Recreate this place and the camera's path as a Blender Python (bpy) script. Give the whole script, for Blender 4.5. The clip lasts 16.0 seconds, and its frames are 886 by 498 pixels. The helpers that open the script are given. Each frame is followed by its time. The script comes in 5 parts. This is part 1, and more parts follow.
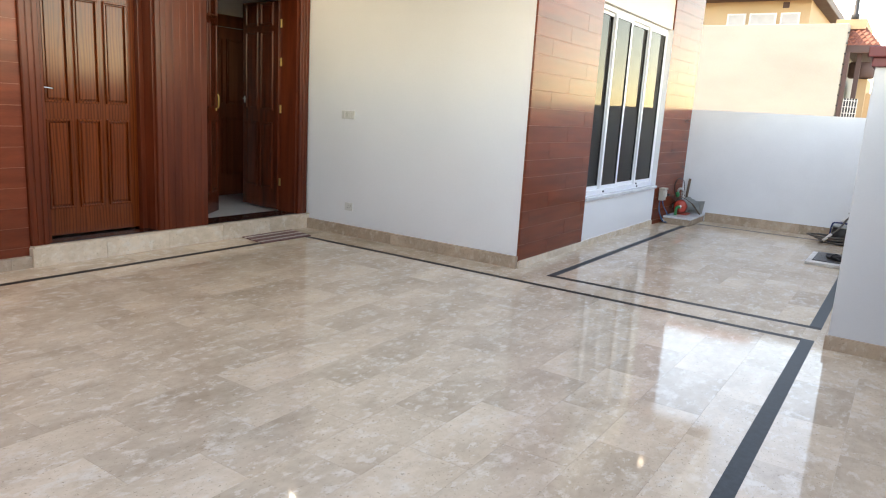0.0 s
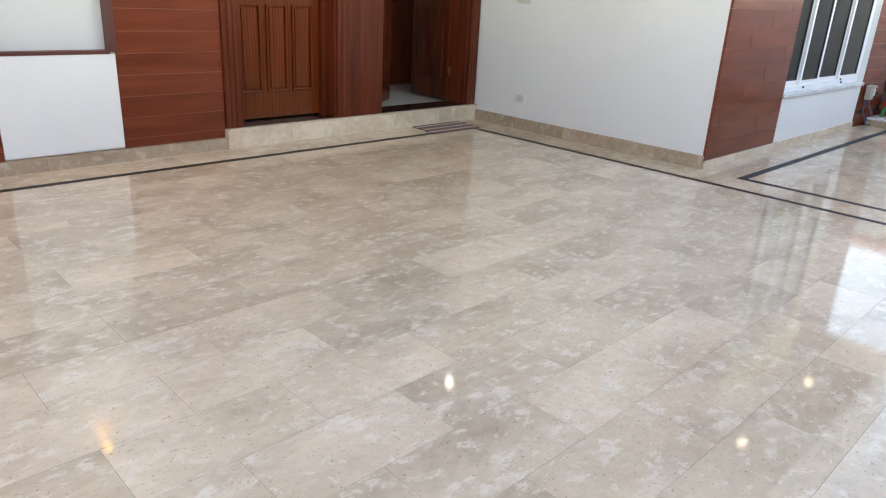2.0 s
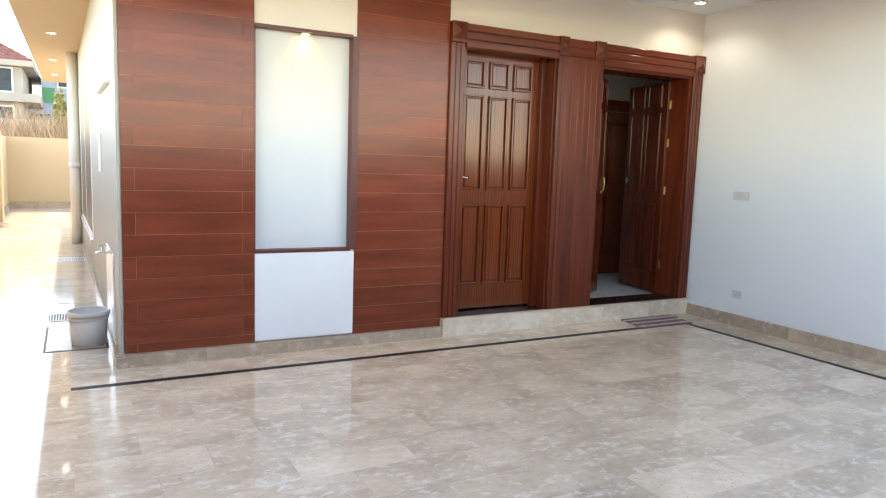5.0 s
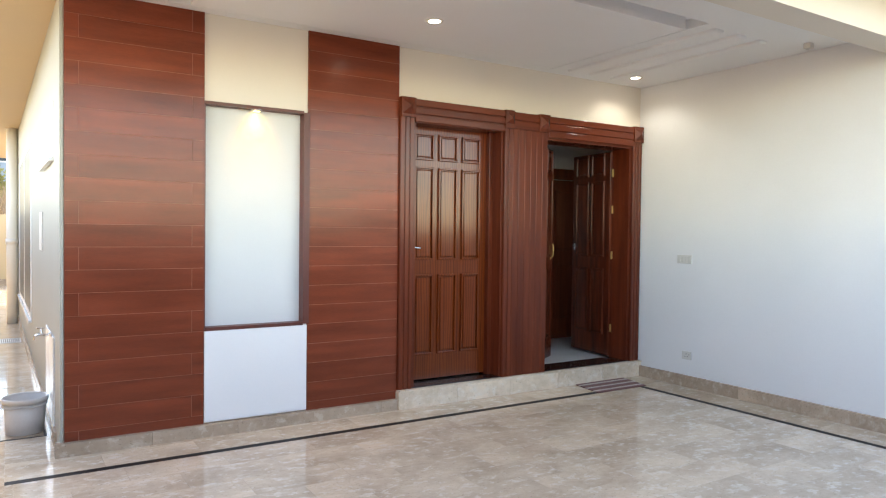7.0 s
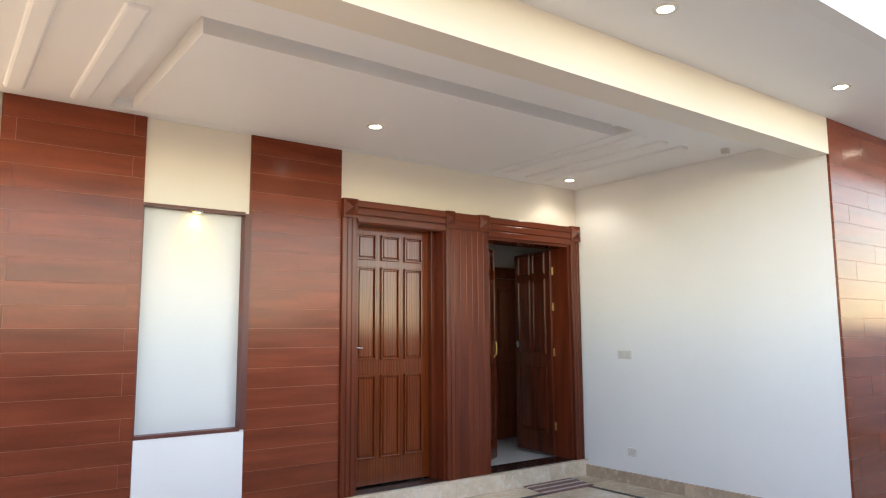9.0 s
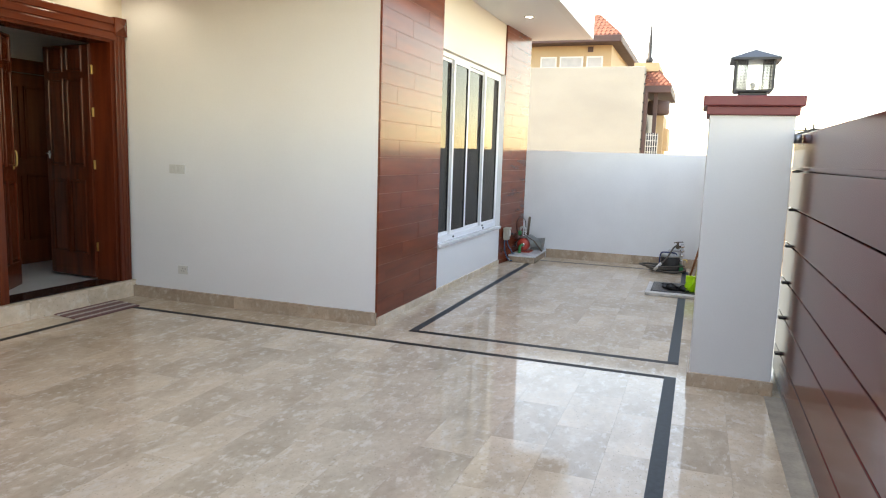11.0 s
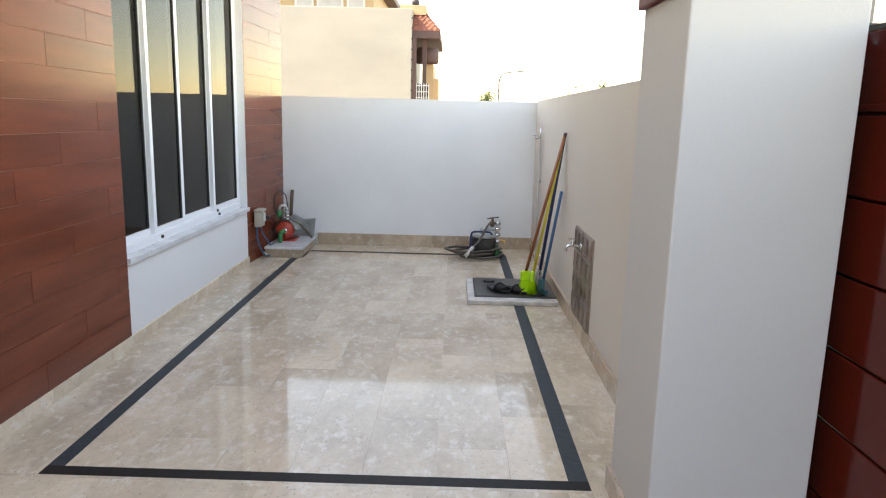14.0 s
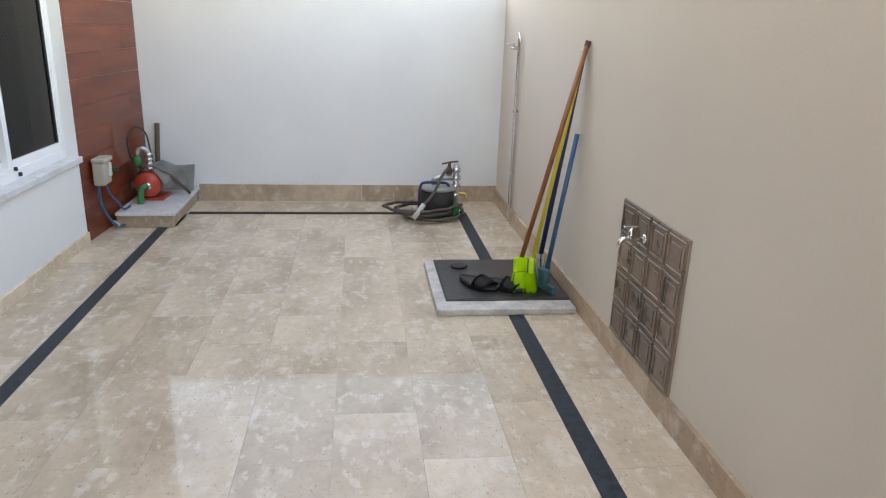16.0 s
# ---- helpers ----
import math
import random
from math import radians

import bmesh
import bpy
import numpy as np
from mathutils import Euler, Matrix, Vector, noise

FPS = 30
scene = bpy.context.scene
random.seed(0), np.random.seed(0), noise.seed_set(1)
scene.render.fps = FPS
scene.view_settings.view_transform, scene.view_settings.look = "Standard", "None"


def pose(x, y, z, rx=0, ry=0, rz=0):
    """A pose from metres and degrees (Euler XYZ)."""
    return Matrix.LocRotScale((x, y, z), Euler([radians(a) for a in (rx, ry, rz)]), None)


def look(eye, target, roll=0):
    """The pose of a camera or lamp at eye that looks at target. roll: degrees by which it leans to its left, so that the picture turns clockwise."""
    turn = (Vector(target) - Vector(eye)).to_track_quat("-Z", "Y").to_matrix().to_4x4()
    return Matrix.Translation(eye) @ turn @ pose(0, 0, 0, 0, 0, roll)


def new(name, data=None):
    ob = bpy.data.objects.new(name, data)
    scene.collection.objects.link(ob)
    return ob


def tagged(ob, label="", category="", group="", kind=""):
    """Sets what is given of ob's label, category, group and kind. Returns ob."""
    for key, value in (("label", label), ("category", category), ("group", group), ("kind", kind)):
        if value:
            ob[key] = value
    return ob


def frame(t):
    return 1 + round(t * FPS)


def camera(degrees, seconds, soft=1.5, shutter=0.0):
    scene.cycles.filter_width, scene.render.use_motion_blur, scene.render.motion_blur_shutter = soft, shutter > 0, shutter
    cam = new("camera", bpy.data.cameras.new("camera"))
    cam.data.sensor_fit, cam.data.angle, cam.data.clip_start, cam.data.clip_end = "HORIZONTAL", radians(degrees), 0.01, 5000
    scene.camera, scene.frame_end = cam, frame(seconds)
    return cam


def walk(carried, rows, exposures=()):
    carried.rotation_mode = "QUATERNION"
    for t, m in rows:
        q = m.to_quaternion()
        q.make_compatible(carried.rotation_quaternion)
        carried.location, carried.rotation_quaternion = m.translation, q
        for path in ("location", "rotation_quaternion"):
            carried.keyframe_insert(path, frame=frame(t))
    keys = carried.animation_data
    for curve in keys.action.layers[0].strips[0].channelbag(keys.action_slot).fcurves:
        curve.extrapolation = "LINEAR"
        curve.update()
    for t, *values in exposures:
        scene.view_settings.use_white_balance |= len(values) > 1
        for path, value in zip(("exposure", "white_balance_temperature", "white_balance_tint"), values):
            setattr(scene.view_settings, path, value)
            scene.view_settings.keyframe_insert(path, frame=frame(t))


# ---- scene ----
cam = camera(65.3, 16.0, soft=1.15)
PATH = [
    (0, (-0.131, 1.486, 1.4), (-1.215, 3.119, 1.003), 3.4),
    (0.5, (-0.217, 1.417, 1.373), (-1.15, 3.136, 0.958), 5.0),
    (1, (-0.322, 1.41, 1.35), (-1.384, 3.003, 0.772), 3.1),
    (1.5, (-0.393, 1.369, 1.319), (-1.64, 2.759, 0.603), 3.4),
    (2, (-0.42, 1.385, 1.316), (-1.744, 2.712, 0.617), 3.1),
    (2.5, (-0.425, 1.392, 1.323), (-1.788, 2.676, 0.621), 2.0),
    (3, (-0.422, 1.363, 1.329), (-1.86, 2.577, 0.652), 2.3),
    (3.5, (-0.436, 1.348, 1.361), (-1.986, 2.439, 0.721), 2.3),
    (4, (-0.473, 1.317, 1.404), (-2.099, 2.367, 0.899), 2.4),
    (4.5, (-0.496, 1.299, 1.415), (-2.204, 2.282, 1.074), 2.0),
    (5, (-0.5, 1.297, 1.481), (-2.251, 2.233, 1.241), 1.9),
    (5.2, (-0.512, 1.301, 1.495), (-2.241, 2.282, 1.273), 1.9),
    (7.5, (-0.493, 1.261, 1.521), (-2.171, 2.346, 1.607), 1.0),
    (8, (-0.483, 1.257, 1.487), (-2.121, 2.378, 1.735), 0.8),
    (10.3, (-0.45, 1.428, 1.528), (-1.771, 2.93, 1.496), 0.3),
    (10.5, (-0.454, 1.472, 1.498), (-1.621, 3.092, 1.380), 1.0),
    (11, (-0.451, 1.71, 1.493), (-1.13, 3.572, 1.223), 1.8),
    (11.3, (-0.443, 1.927, 1.51), (-0.956, 3.836, 1.203), 1.7),
    (11.5, (-0.475, 2.065, 1.480), (-0.890, 3.993, 1.143), 2.3),
    (12, (-0.651, 2.471, 1.457), (-0.768, 4.440, 1.128), 3.0),
    (12.2, (-0.7, 2.654, 1.451), (-0.763, 4.619, 1.084), 1.8),
    (12.5, (-0.791, 2.932, 1.425), (-0.868, 4.898, 1.068), 0.3),
    (13, (-0.911, 3.452, 1.441), (-1.056, 5.41, 1.059), 2.6),
    (13.5, (-1.043, 3.969, 1.433), (-1.006, 5.922, 1.004), 1.7),
    (14, (-1.062, 4.506, 1.42), (-1.087, 6.471, 1.045), 1.4),
    (14.5, (-1.124, 5.057, 1.4), (-1.006, 7.021, 1.043), 3.0),
    (15, (-1.17, 5.552, 1.383), (-0.941, 7.503, 1.005), 1.1),
    (15.5, (-1.235, 6.059, 1.378), (-1.137, 7.983, 0.84), 3.0),
    (16, (-1.306, 6.559, 1.361), (-1.067, 8.448, 0.75), 2.0),
]
walk(cam, [(t, look(eye, target, roll)) for t, eye, target, roll in PATH], [(0, 2.95, 10000, 15), (3, 3.05, 9600, 12), (5, 3.10, 8300, 11), (8, 3.04, 8200, 13), (10.5, 3.05, 9800, 15), (11, 2.78, 10200, 14), (11.5, 2.75, 10400, 14), (12.5, 2.82, 10700, 15), (14, 2.76, 10600, 15), (15, 2.62, 11000, 15), (16, 2.9, 11200, 15)])

# ---- world and light ----
world = bpy.data.worlds.new("sky")
scene.world = world
world.use_nodes = True
wn, wl = world.node_tree.nodes, world.node_tree.links
sky = wn.new("ShaderNodeTexSky")
sky.sky_type, sky.sun_disc = "NISHITA", False
SUN_DIR = Vector((-0.66, -0.08, 0.745)).normalized()
sky.sun_elevation = math.asin(SUN_DIR.z)
sky.sun_rotation = math.atan2(SUN_DIR.x, SUN_DIR.y)
sky.dust_density, sky.air_density, sky.ozone_density = 0.35, 1.0, 1.1
wl.new(sky.outputs[0], wn["Background"].inputs[0])
wn["Background"].inputs[1].default_value = 0.15

sun = new("sun", bpy.data.lights.new("sun", "SUN"))
sun.data.energy, sun.data.angle, sun.data.color = 1.3, radians(0.6), (1.0, 0.93, 0.82)
sun.matrix_world = look(SUN_DIR * 40, (0, 0, 0))


def spot(name, at, target, watts, color, size=80, blend=0.6):
    ob = new(name, bpy.data.lights.new(name, "SPOT"))
    ob.data.energy, ob.data.color, ob.data.spot_size = watts, color, radians(size)
    ob.data.spot_blend, ob.data.shadow_soft_size = blend, 0.03
    ob.matrix_world = look(at, target)
    return ob


# ---- materials ----
def material(name, base, rough=0.5, spread=0.15, scale=3.0, fine=60.0, bump=0.05, metal=0.0, tone=None,
             stretch=(1, 1, 1), coat=0.0, island=False, vary=0.0, ior=1.5, detail=4.0):
    """Two scales of noise on a base colour, bump from the fine one; vary: brightness per piece."""
    m = bpy.data.materials.new(name)
    m.use_nodes = True
    n, l = m.node_tree.nodes, m.node_tree.links
    b = n["Principled BSDF"]
    geo = n.new("ShaderNodeNewGeometry")
    mp = n.new("ShaderNodeMapping")
    mp.inputs["Scale"].default_value = stretch
    l.new(geo.outputs["Position"], mp.inputs["Vector"])
    vec = mp.outputs[0]
    rnd = None
    if vary > 0:
        if island:
            rnd = geo.outputs["Random Per Island"]
        else:
            rnd = n.new("ShaderNodeObjectInfo").outputs["Random"]
        off = n.new("ShaderNodeVectorMath")
        off.operation = "SCALE"
        off.inputs[0].default_value = (37.0, 19.0, 53.0)
        l.new(rnd, off.inputs["Scale"])
        add = n.new("ShaderNodeVectorMath")
        l.new(vec, add.inputs[0])
        l.new(off.outputs[0], add.inputs[1])
        vec = add.outputs[0]
    big, small = n.new("ShaderNodeTexNoise"), n.new("ShaderNodeTexNoise")
    big.inputs["Scale"].default_value, small.inputs["Scale"].default_value = scale, fine
    big.inputs["Detail"].default_value, small.inputs["Detail"].default_value = detail, 3.0
    for t in (big, small):
        l.new(vec, t.inputs["Vector"])
    mixv = n.new("ShaderNodeMath")
    mixv.operation = "MULTIPLY_ADD"
    l.new(small.outputs[0], mixv.inputs[0])
    mixv.inputs[1].default_value = 0.35
    l.new(big.outputs[0], mixv.inputs[2])
    ramp = n.new("ShaderNodeValToRGB")
    dark = tone or tuple(c * (1 - spread) for c in base)
    lite = tuple(min(1.0, c * (1 + spread)) for c in base)
    ramp.color_ramp.elements[0].position, ramp.color_ramp.elements[1].position = 0.42, 0.92
    ramp.color_ramp.elements[0].color, ramp.color_ramp.elements[1].color = (*dark, 1), (*lite, 1)
    l.new(mixv.outputs[0], ramp.inputs[0])
    col = ramp.outputs[0]
    if vary > 0:
        hsv = n.new("ShaderNodeHueSaturation")
        mr = n.new("ShaderNodeMapRange")
        mr.inputs["To Min"].default_value, mr.inputs["To Max"].default_value = 1 - vary, 1 + vary
        l.new(rnd, mr.inputs["Value"])
        l.new(mr.outputs[0], hsv.inputs["Value"])
        l.new(col, hsv.inputs["Color"])
        col = hsv.outputs[0]
    l.new(col, b.inputs["Base Color"])
    rr = n.new("ShaderNodeMapRange")
    rr.inputs["To Min"].default_value, rr.inputs["To Max"].default_value = rough * 0.8, min(1.0, rough * 1.25)
    l.new(big.outputs[0], rr.inputs["Value"])
    l.new(rr.outputs[0], b.inputs["Roughness"])
    b.inputs["Metallic"].default_value, b.inputs["IOR"].default_value = metal, ior
    b.inputs["Coat Weight"].default_value, b.inputs["Coat Roughness"].default_value = coat, 0.08
    if bump > 0:
        bp = n.new("ShaderNodeBump")
        bp.inputs["Strength"].default_value, bp.inputs["Distance"].default_value = bump, 0.01
        l.new(small.outputs[0], bp.inputs["Height"])
        l.new(bp.outputs[0], b.inputs["Normal"])
    return m


def marble(name, base, dark, light, vary, rough):
    """Polished beige marble: clouds, paler patches, fine fossil flecks."""
    m = material(name, base, rough, 0.2, 2.4, 22.0, 0.0, tone=dark, vary=vary, stretch=(1.35, 0.8, 1), detail=8.0, ior=1.38)
    n, l = m.node_tree.nodes, m.node_tree.links
    b = n["Principled BSDF"]
    old = b.inputs["Base Color"].links[0].from_socket
    geo = next(x for x in n if x.bl_idname == "ShaderNodeNewGeometry")
    p = n.new("ShaderNodeTexNoise")
    p.inputs["Scale"].default_value, p.inputs["Detail"].default_value = 7.5, 9.0
    p.inputs["Roughness"].default_value, p.inputs["Distortion"].default_value = 0.72, 0.15
    pr = n.new("ShaderNodeValToRGB")
    pr.color_ramp.elements[0].position, pr.color_ramp.elements[1].position = 0.52, 0.66
    pr.color_ramp.elements[0].color, pr.color_ramp.elements[1].color = (0, 0, 0, 1), (0.72, 0.72, 0.72, 1)
    l.new(p.outputs[0], pr.inputs[0])
    mix = n.new("ShaderNodeMixRGB")
    mix.inputs[2].default_value = (*light, 1)
    l.new(pr.outputs[0], mix.inputs[0])
    l.new(old, mix.inputs[1])
    f = n.new("ShaderNodeTexNoise")
    f.inputs["Scale"].default_value, f.inputs["Detail"].default_value = 34.0, 6.0
    f.inputs["Roughness"].default_value = 0.7
    l.new(geo.outputs["Position"], f.inputs["Vector"])
    fr = n.new("ShaderNodeValToRGB")
    fr.color_ramp.elements[0].position, fr.color_ramp.elements[1].position = 0.55, 0.68
    fr.color_ramp.elements[0].color, fr.color_ramp.elements[1].color = (0, 0, 0, 1), (0.4, 0.4, 0.4, 1)
    l.new(f.outputs[0], fr.inputs[0])
    mix2 = n.new("ShaderNodeMixRGB")
    mix2.inputs[2].default_value = (*dark, 1)
    l.new(fr.outputs[0], mix2.inputs[0])
    l.new(mix.outputs[0], mix2.inputs[1])
    w = n.new("ShaderNodeTexNoise")
    w.inputs["Scale"].default_value, w.inputs["Detail"].default_value = 15.0, 7.0
    w.inputs["Roughness"].default_value, w.inputs["Distortion"].default_value = 0.68, 0.2
    off = next(x for x in n if x.bl_idname == "ShaderNodeVectorMath" and x.operation == "ADD")
    l.new(off.outputs[0], p.inputs["Vector"])
    l.new(off.outputs[0], w.inputs["Vector"])
    wr = n.new("ShaderNodeValToRGB")
    wr.color_ramp.elements[0].position, wr.color_ramp.elements[1].position = 0.575, 0.60
    wr.color_ramp.elements[0].color, wr.color_ramp.elements[1].color = (0, 0, 0, 1), (0.52, 0.52, 0.52, 1)
    l.new(w.outputs[0], wr.inputs[0])
    mix3 = n.new("ShaderNodeMixRGB")
    mix3.inputs[2].default_value = (*light, 1)
    l.new(wr.outputs[0], mix3.inputs[0])
    l.new(mix2.outputs[0], mix3.inputs[1])
    k = n.new("ShaderNodeTexNoise")
    k.inputs["Scale"].default_value, k.inputs["Detail"].default_value = 75.0, 4.0
    k.inputs["Roughness"].default_value = 0.6
    l.new(off.outputs[0], k.inputs["Vector"])
    kr = n.new("ShaderNodeValToRGB")
    kr.color_ramp.elements[0].position, kr.color_ramp.elements[1].position = 0.63, 0.68
    kr.color_ramp.elements[0].color, kr.color_ramp.elements[1].color = (0, 0, 0, 1), (0.68, 0.68, 0.68, 1)
    l.new(k.outputs[0], kr.inputs[0])
    mix4 = n.new("ShaderNodeMixRGB")
    mix4.inputs[2].default_value = (*(c * 0.55 for c in dark), 1)
    l.new(kr.outputs[0], mix4.inputs[0])
    l.new(mix3.outputs[0], mix4.inputs[1])
    l.new(mix4.outputs[0], b.inputs["Base Color"])
    return m


def grained(name, base, dark, rough, ior):
    """Varnished timber with wavy cathedral grain running up the board."""
    m = material(name, base, rough, 0.2, 3.0, 40, 0.02, tone=tuple(0.6 * a + 0.4 * b for a, b in zip(base, dark)), stretch=(6, 6, 0.55), ior=ior)
    n, l = m.node_tree.nodes, m.node_tree.links
    b = n["Principled BSDF"]
    old = b.inputs["Base Color"].links[0].from_socket
    geo = next(x for x in n if x.bl_idname == "ShaderNodeNewGeometry")
    mp = n.new("ShaderNodeMapping")
    mp.inputs["Scale"].default_value = (9, 9, 0.9)
    l.new(geo.outputs["Position"], mp.inputs["Vector"])
    wv = n.new("ShaderNodeTexWave")
    wv.bands_direction = "Y"
    wv.inputs["Scale"].default_value, wv.inputs["Distortion"].default_value = 1.3, 9.0
    wv.inputs["Detail"].default_value, wv.inputs["Detail Scale"].default_value = 3.0, 0.9
    l.new(mp.outputs[0], wv.inputs["Vector"])
    rp = n.new("ShaderNodeValToRGB")
    rp.color_ramp.elements[0].position, rp.color_ramp.elements[1].position = 0.45, 0.95
    rp.color_ramp.elements[0].color, rp.color_ramp.elements[1].color = (0, 0, 0, 1), (0.6, 0.6, 0.6, 1)
    l.new(wv.outputs["Fac"], rp.inputs[0])
    mix = n.new("ShaderNodeMixRGB")
    mix.inputs[2].default_value = (*dark, 1)
    l.new(rp.outputs[0], mix.inputs[0])
    l.new(old, mix.inputs[1])
    l.new(mix.outputs[0], b.inputs["Base Color"])
    return m


def emitter(name, color, strength):
    m = bpy.data.materials.new(name)
    m.use_nodes = True
    b = m.node_tree.nodes["Principled BSDF"]
    b.inputs["Base Color"].default_value = (*color, 1)
    b.inputs["Emission Color"].default_value, b.inputs["Emission Strength"].default_value = (*color, 1), strength
    return m


def glass(name, color, rough, ior):
    m = bpy.data.materials.new(name)
    m.use_nodes = True
    b = m.node_tree.nodes["Principled BSDF"]
    b.inputs["Base Color"].default_value = (*color, 1)
    b.inputs["Roughness"].default_value, b.inputs["IOR"].default_value = rough, ior
    b.inputs["Transmission Weight"].default_value = 1.0
    return m


M_TILE = marble("polished_marble", (0.55, 0.455, 0.350), (0.425, 0.338, 0.250), (0.68, 0.615, 0.525), 0.085, 0.06)
M_GROUT = material("floor_grout", (0.52, 0.45, 0.36), 0.3)
M_SKIRT = marble("skirting_marble", (0.44, 0.335, 0.25), (0.32, 0.235, 0.17), (0.53, 0.44, 0.35), 0.12, 0.2)
M_STEP = marble("step_marble", (0.68, 0.56, 0.43), (0.52, 0.405, 0.29), (0.76, 0.68, 0.58), 0.1, 0.2)
M_BLACK = material("black_granite", (0.020, 0.018, 0.018), 0.45, 0.4, 30, 200, 0.0, ior=1.18)
M_BLACKG = material("dark_grey_granite", (0.036, 0.046, 0.054), 0.45, 0.35, 30, 200, 0.0, ior=1.22)
M_WHITE = material("white_paint", (0.755, 0.755, 0.75), 0.55, 0.03, 1.2, 90, 0.06)
# White paint; the blue of the skylight is put into its colour.
M_BOUND = material("white_paint_sky_tint", (0.73, 0.75, 0.77), 0.55, 0.05, 1.6, 90, 0.08)
M_NPANEL = material("satin_niche_panel", (0.60, 0.61, 0.60), 0.45, 0.03, 1.2, 90, 0.03)
M_HOUSEC = material("beige_house_render", (0.36, 0.315, 0.26), 0.7, 0.12, 0.7, 30, 0.05)
# White paint with the east wall's shade and warm bounce put into its colour.
M_YARD = material("white_paint_warm_shade", (0.64, 0.595, 0.54), 0.6, 0.04, 1.2, 90, 0.06)
M_STRIP = material("grey_cement", (0.34, 0.30, 0.245), 0.7, 0.25, 6, 60, 0.2)
M_PILLAR = material("off_white_paint", (0.58, 0.585, 0.59), 0.55, 0.03, 1.2, 90, 0.06)
M_LEAFY = material("pale_foliage", (0.30, 0.29, 0.09), 0.7, 0.3, 2, 40, 0.0, vary=0.35, island=True)
M_CREAM = material("cream_paint", (0.72, 0.665, 0.585), 0.55, 0.03, 1.2, 90, 0.06)
# Yellowish cream of the walls; on the soffit it also carries warm bounce.
M_OCHRE = material("ochre_cream_warm_bounce", (0.50, 0.375, 0.225), 0.6, 0.05, 1.0, 60, 0.05)
# White side wall, base lowered to offset the strong bounce in the passage.
M_SIDE = material("white_paint_toned_down", (0.34, 0.325, 0.275), 0.6, 0.04, 1.0, 60, 0.05)
M_CEIL = material("ceiling_paint", (0.79, 0.79, 0.79), 0.6, 0.02, 1.0, 60, 0.03)
M_WOODTILE = material("wood_look_tile", (0.190, 0.042, 0.020), 0.20, 0.24, 1.4, 26, 0.02, tone=(0.125, 0.027, 0.013),
                      stretch=(1, 1, 9), vary=0.07, ior=1.34)
M_WGROUT = material("tile_joint", (0.38, 0.165, 0.105), 0.6)
M_DOOR = grained("varnished_wood", (0.170, 0.033, 0.0075), (0.070, 0.012, 0.0035), 0.15, 1.42)
M_TRIM = material("dark_stained_wood", (0.132, 0.026, 0.0105), 0.22, 0.22, 2.0, 50, 0.02, tone=(0.082, 0.0155, 0.007),
                  stretch=(7, 7, 0.5), ior=1.35)
M_TRIMH = material("dark_stained_wood_level", (0.132, 0.026, 0.0105), 0.22, 0.22, 2.0, 50, 0.02, tone=(0.082, 0.0155, 0.007),
                   stretch=(7, 0.5, 7), ior=1.35)
# Entrance leaves: the shade of the hall is put into this darker varnish colour.
M_DOORSHADE = material("shaded_door_varnish", (0.105, 0.019, 0.007), 0.18, 0.3, 3.0, 40, 0.03, tone=(0.050, 0.011, 0.006), stretch=(6, 6, 0.55), ior=1.4)
M_EBOX = material("beige_box_plastic", (0.40, 0.37, 0.31), 0.5, 0.1, 8, 60, 0.05)
M_NICHE = material("dark_niche_lining", (0.10, 0.022, 0.014), 0.4, 0.2)
M_GATE = material("maroon_enamel", (0.100, 0.0110, 0.0065), 0.13, 0.10, 1.3, 40, 0.012, ior=1.31)
M_CAP = material("maroon_paint", (0.16, 0.032, 0.036), 0.45, 0.12, 4, 60, 0.05)
M_ALU = material("white_aluminium", (0.80, 0.81, 0.82), 0.3, 0.03, 2, 80, 0.0)
M_GLASS = glass("tinted_glass", (0.12, 0.11, 0.09), 0.0, 1.23)
M_SILL = material("grey_marble", (0.62, 0.63, 0.64), 0.2, 0.18, 5, 40, 0.0)
# The dimness of the unseen room is put into this paint.
M_ROOM = material("darkened_room_paint", (0.30, 0.27, 0.23), 0.7, 0.1)
M_CHROME = material("chrome", (0.72, 0.72, 0.72), 0.14, 0.05, 5, 60, 0.0, metal=1.0)
M_BRASS = material("brass", (0.65, 0.45, 0.16), 0.3, 0.1, 5, 60, 0.0, metal=1.0)
M_STEEL = material("galvanised_steel", (0.45, 0.46, 0.47), 0.4, 0.25, 12, 80, 0.05, metal=0.9)
M_IRON = material("dark_iron", (0.035, 0.035, 0.037), 0.55, 0.4, 10, 80, 0.2)
M_PLASTIC = material("white_plastic", (0.62, 0.605, 0.56), 0.35, 0.03, 3, 60, 0.0)
M_RED = material("red_pump_paint", (0.46, 0.050, 0.030), 0.4, 0.25, 9, 70, 0.08)
M_GREEN = material("green_fitting", (0.006, 0.19, 0.06), 0.35, 0.15, 9, 70, 0.0)
M_SHEET = material("weathered_sheet", (0.36, 0.38, 0.37), 0.5, 0.25, 7, 60, 0.1, metal=0.3)
M_HOSE = material("grey_hose", (0.075, 0.064, 0.055), 0.5, 0.25, 12, 90, 0.05)
M_CONC = material("pale_concrete", (0.52, 0.50, 0.47), 0.75, 0.38, 9, 80, 0.4)
M_COVER = material("rusty_iron_cover", (0.030, 0.025, 0.023), 0.32, 0.7, 9, 70, 0.4)
M_RUBBER = material("black_rubber", (0.018, 0.018, 0.019), 0.6, 0.3, 20, 150, 0.1)
M_LIME = material("lime_plastic", (0.42, 0.76, 0.03), 0.4, 0.15, 9, 200, 0.1)
M_BROWN = material("brown_handle", (0.27, 0.085, 0.03), 0.35, 0.25, 6, 60, 0.0)
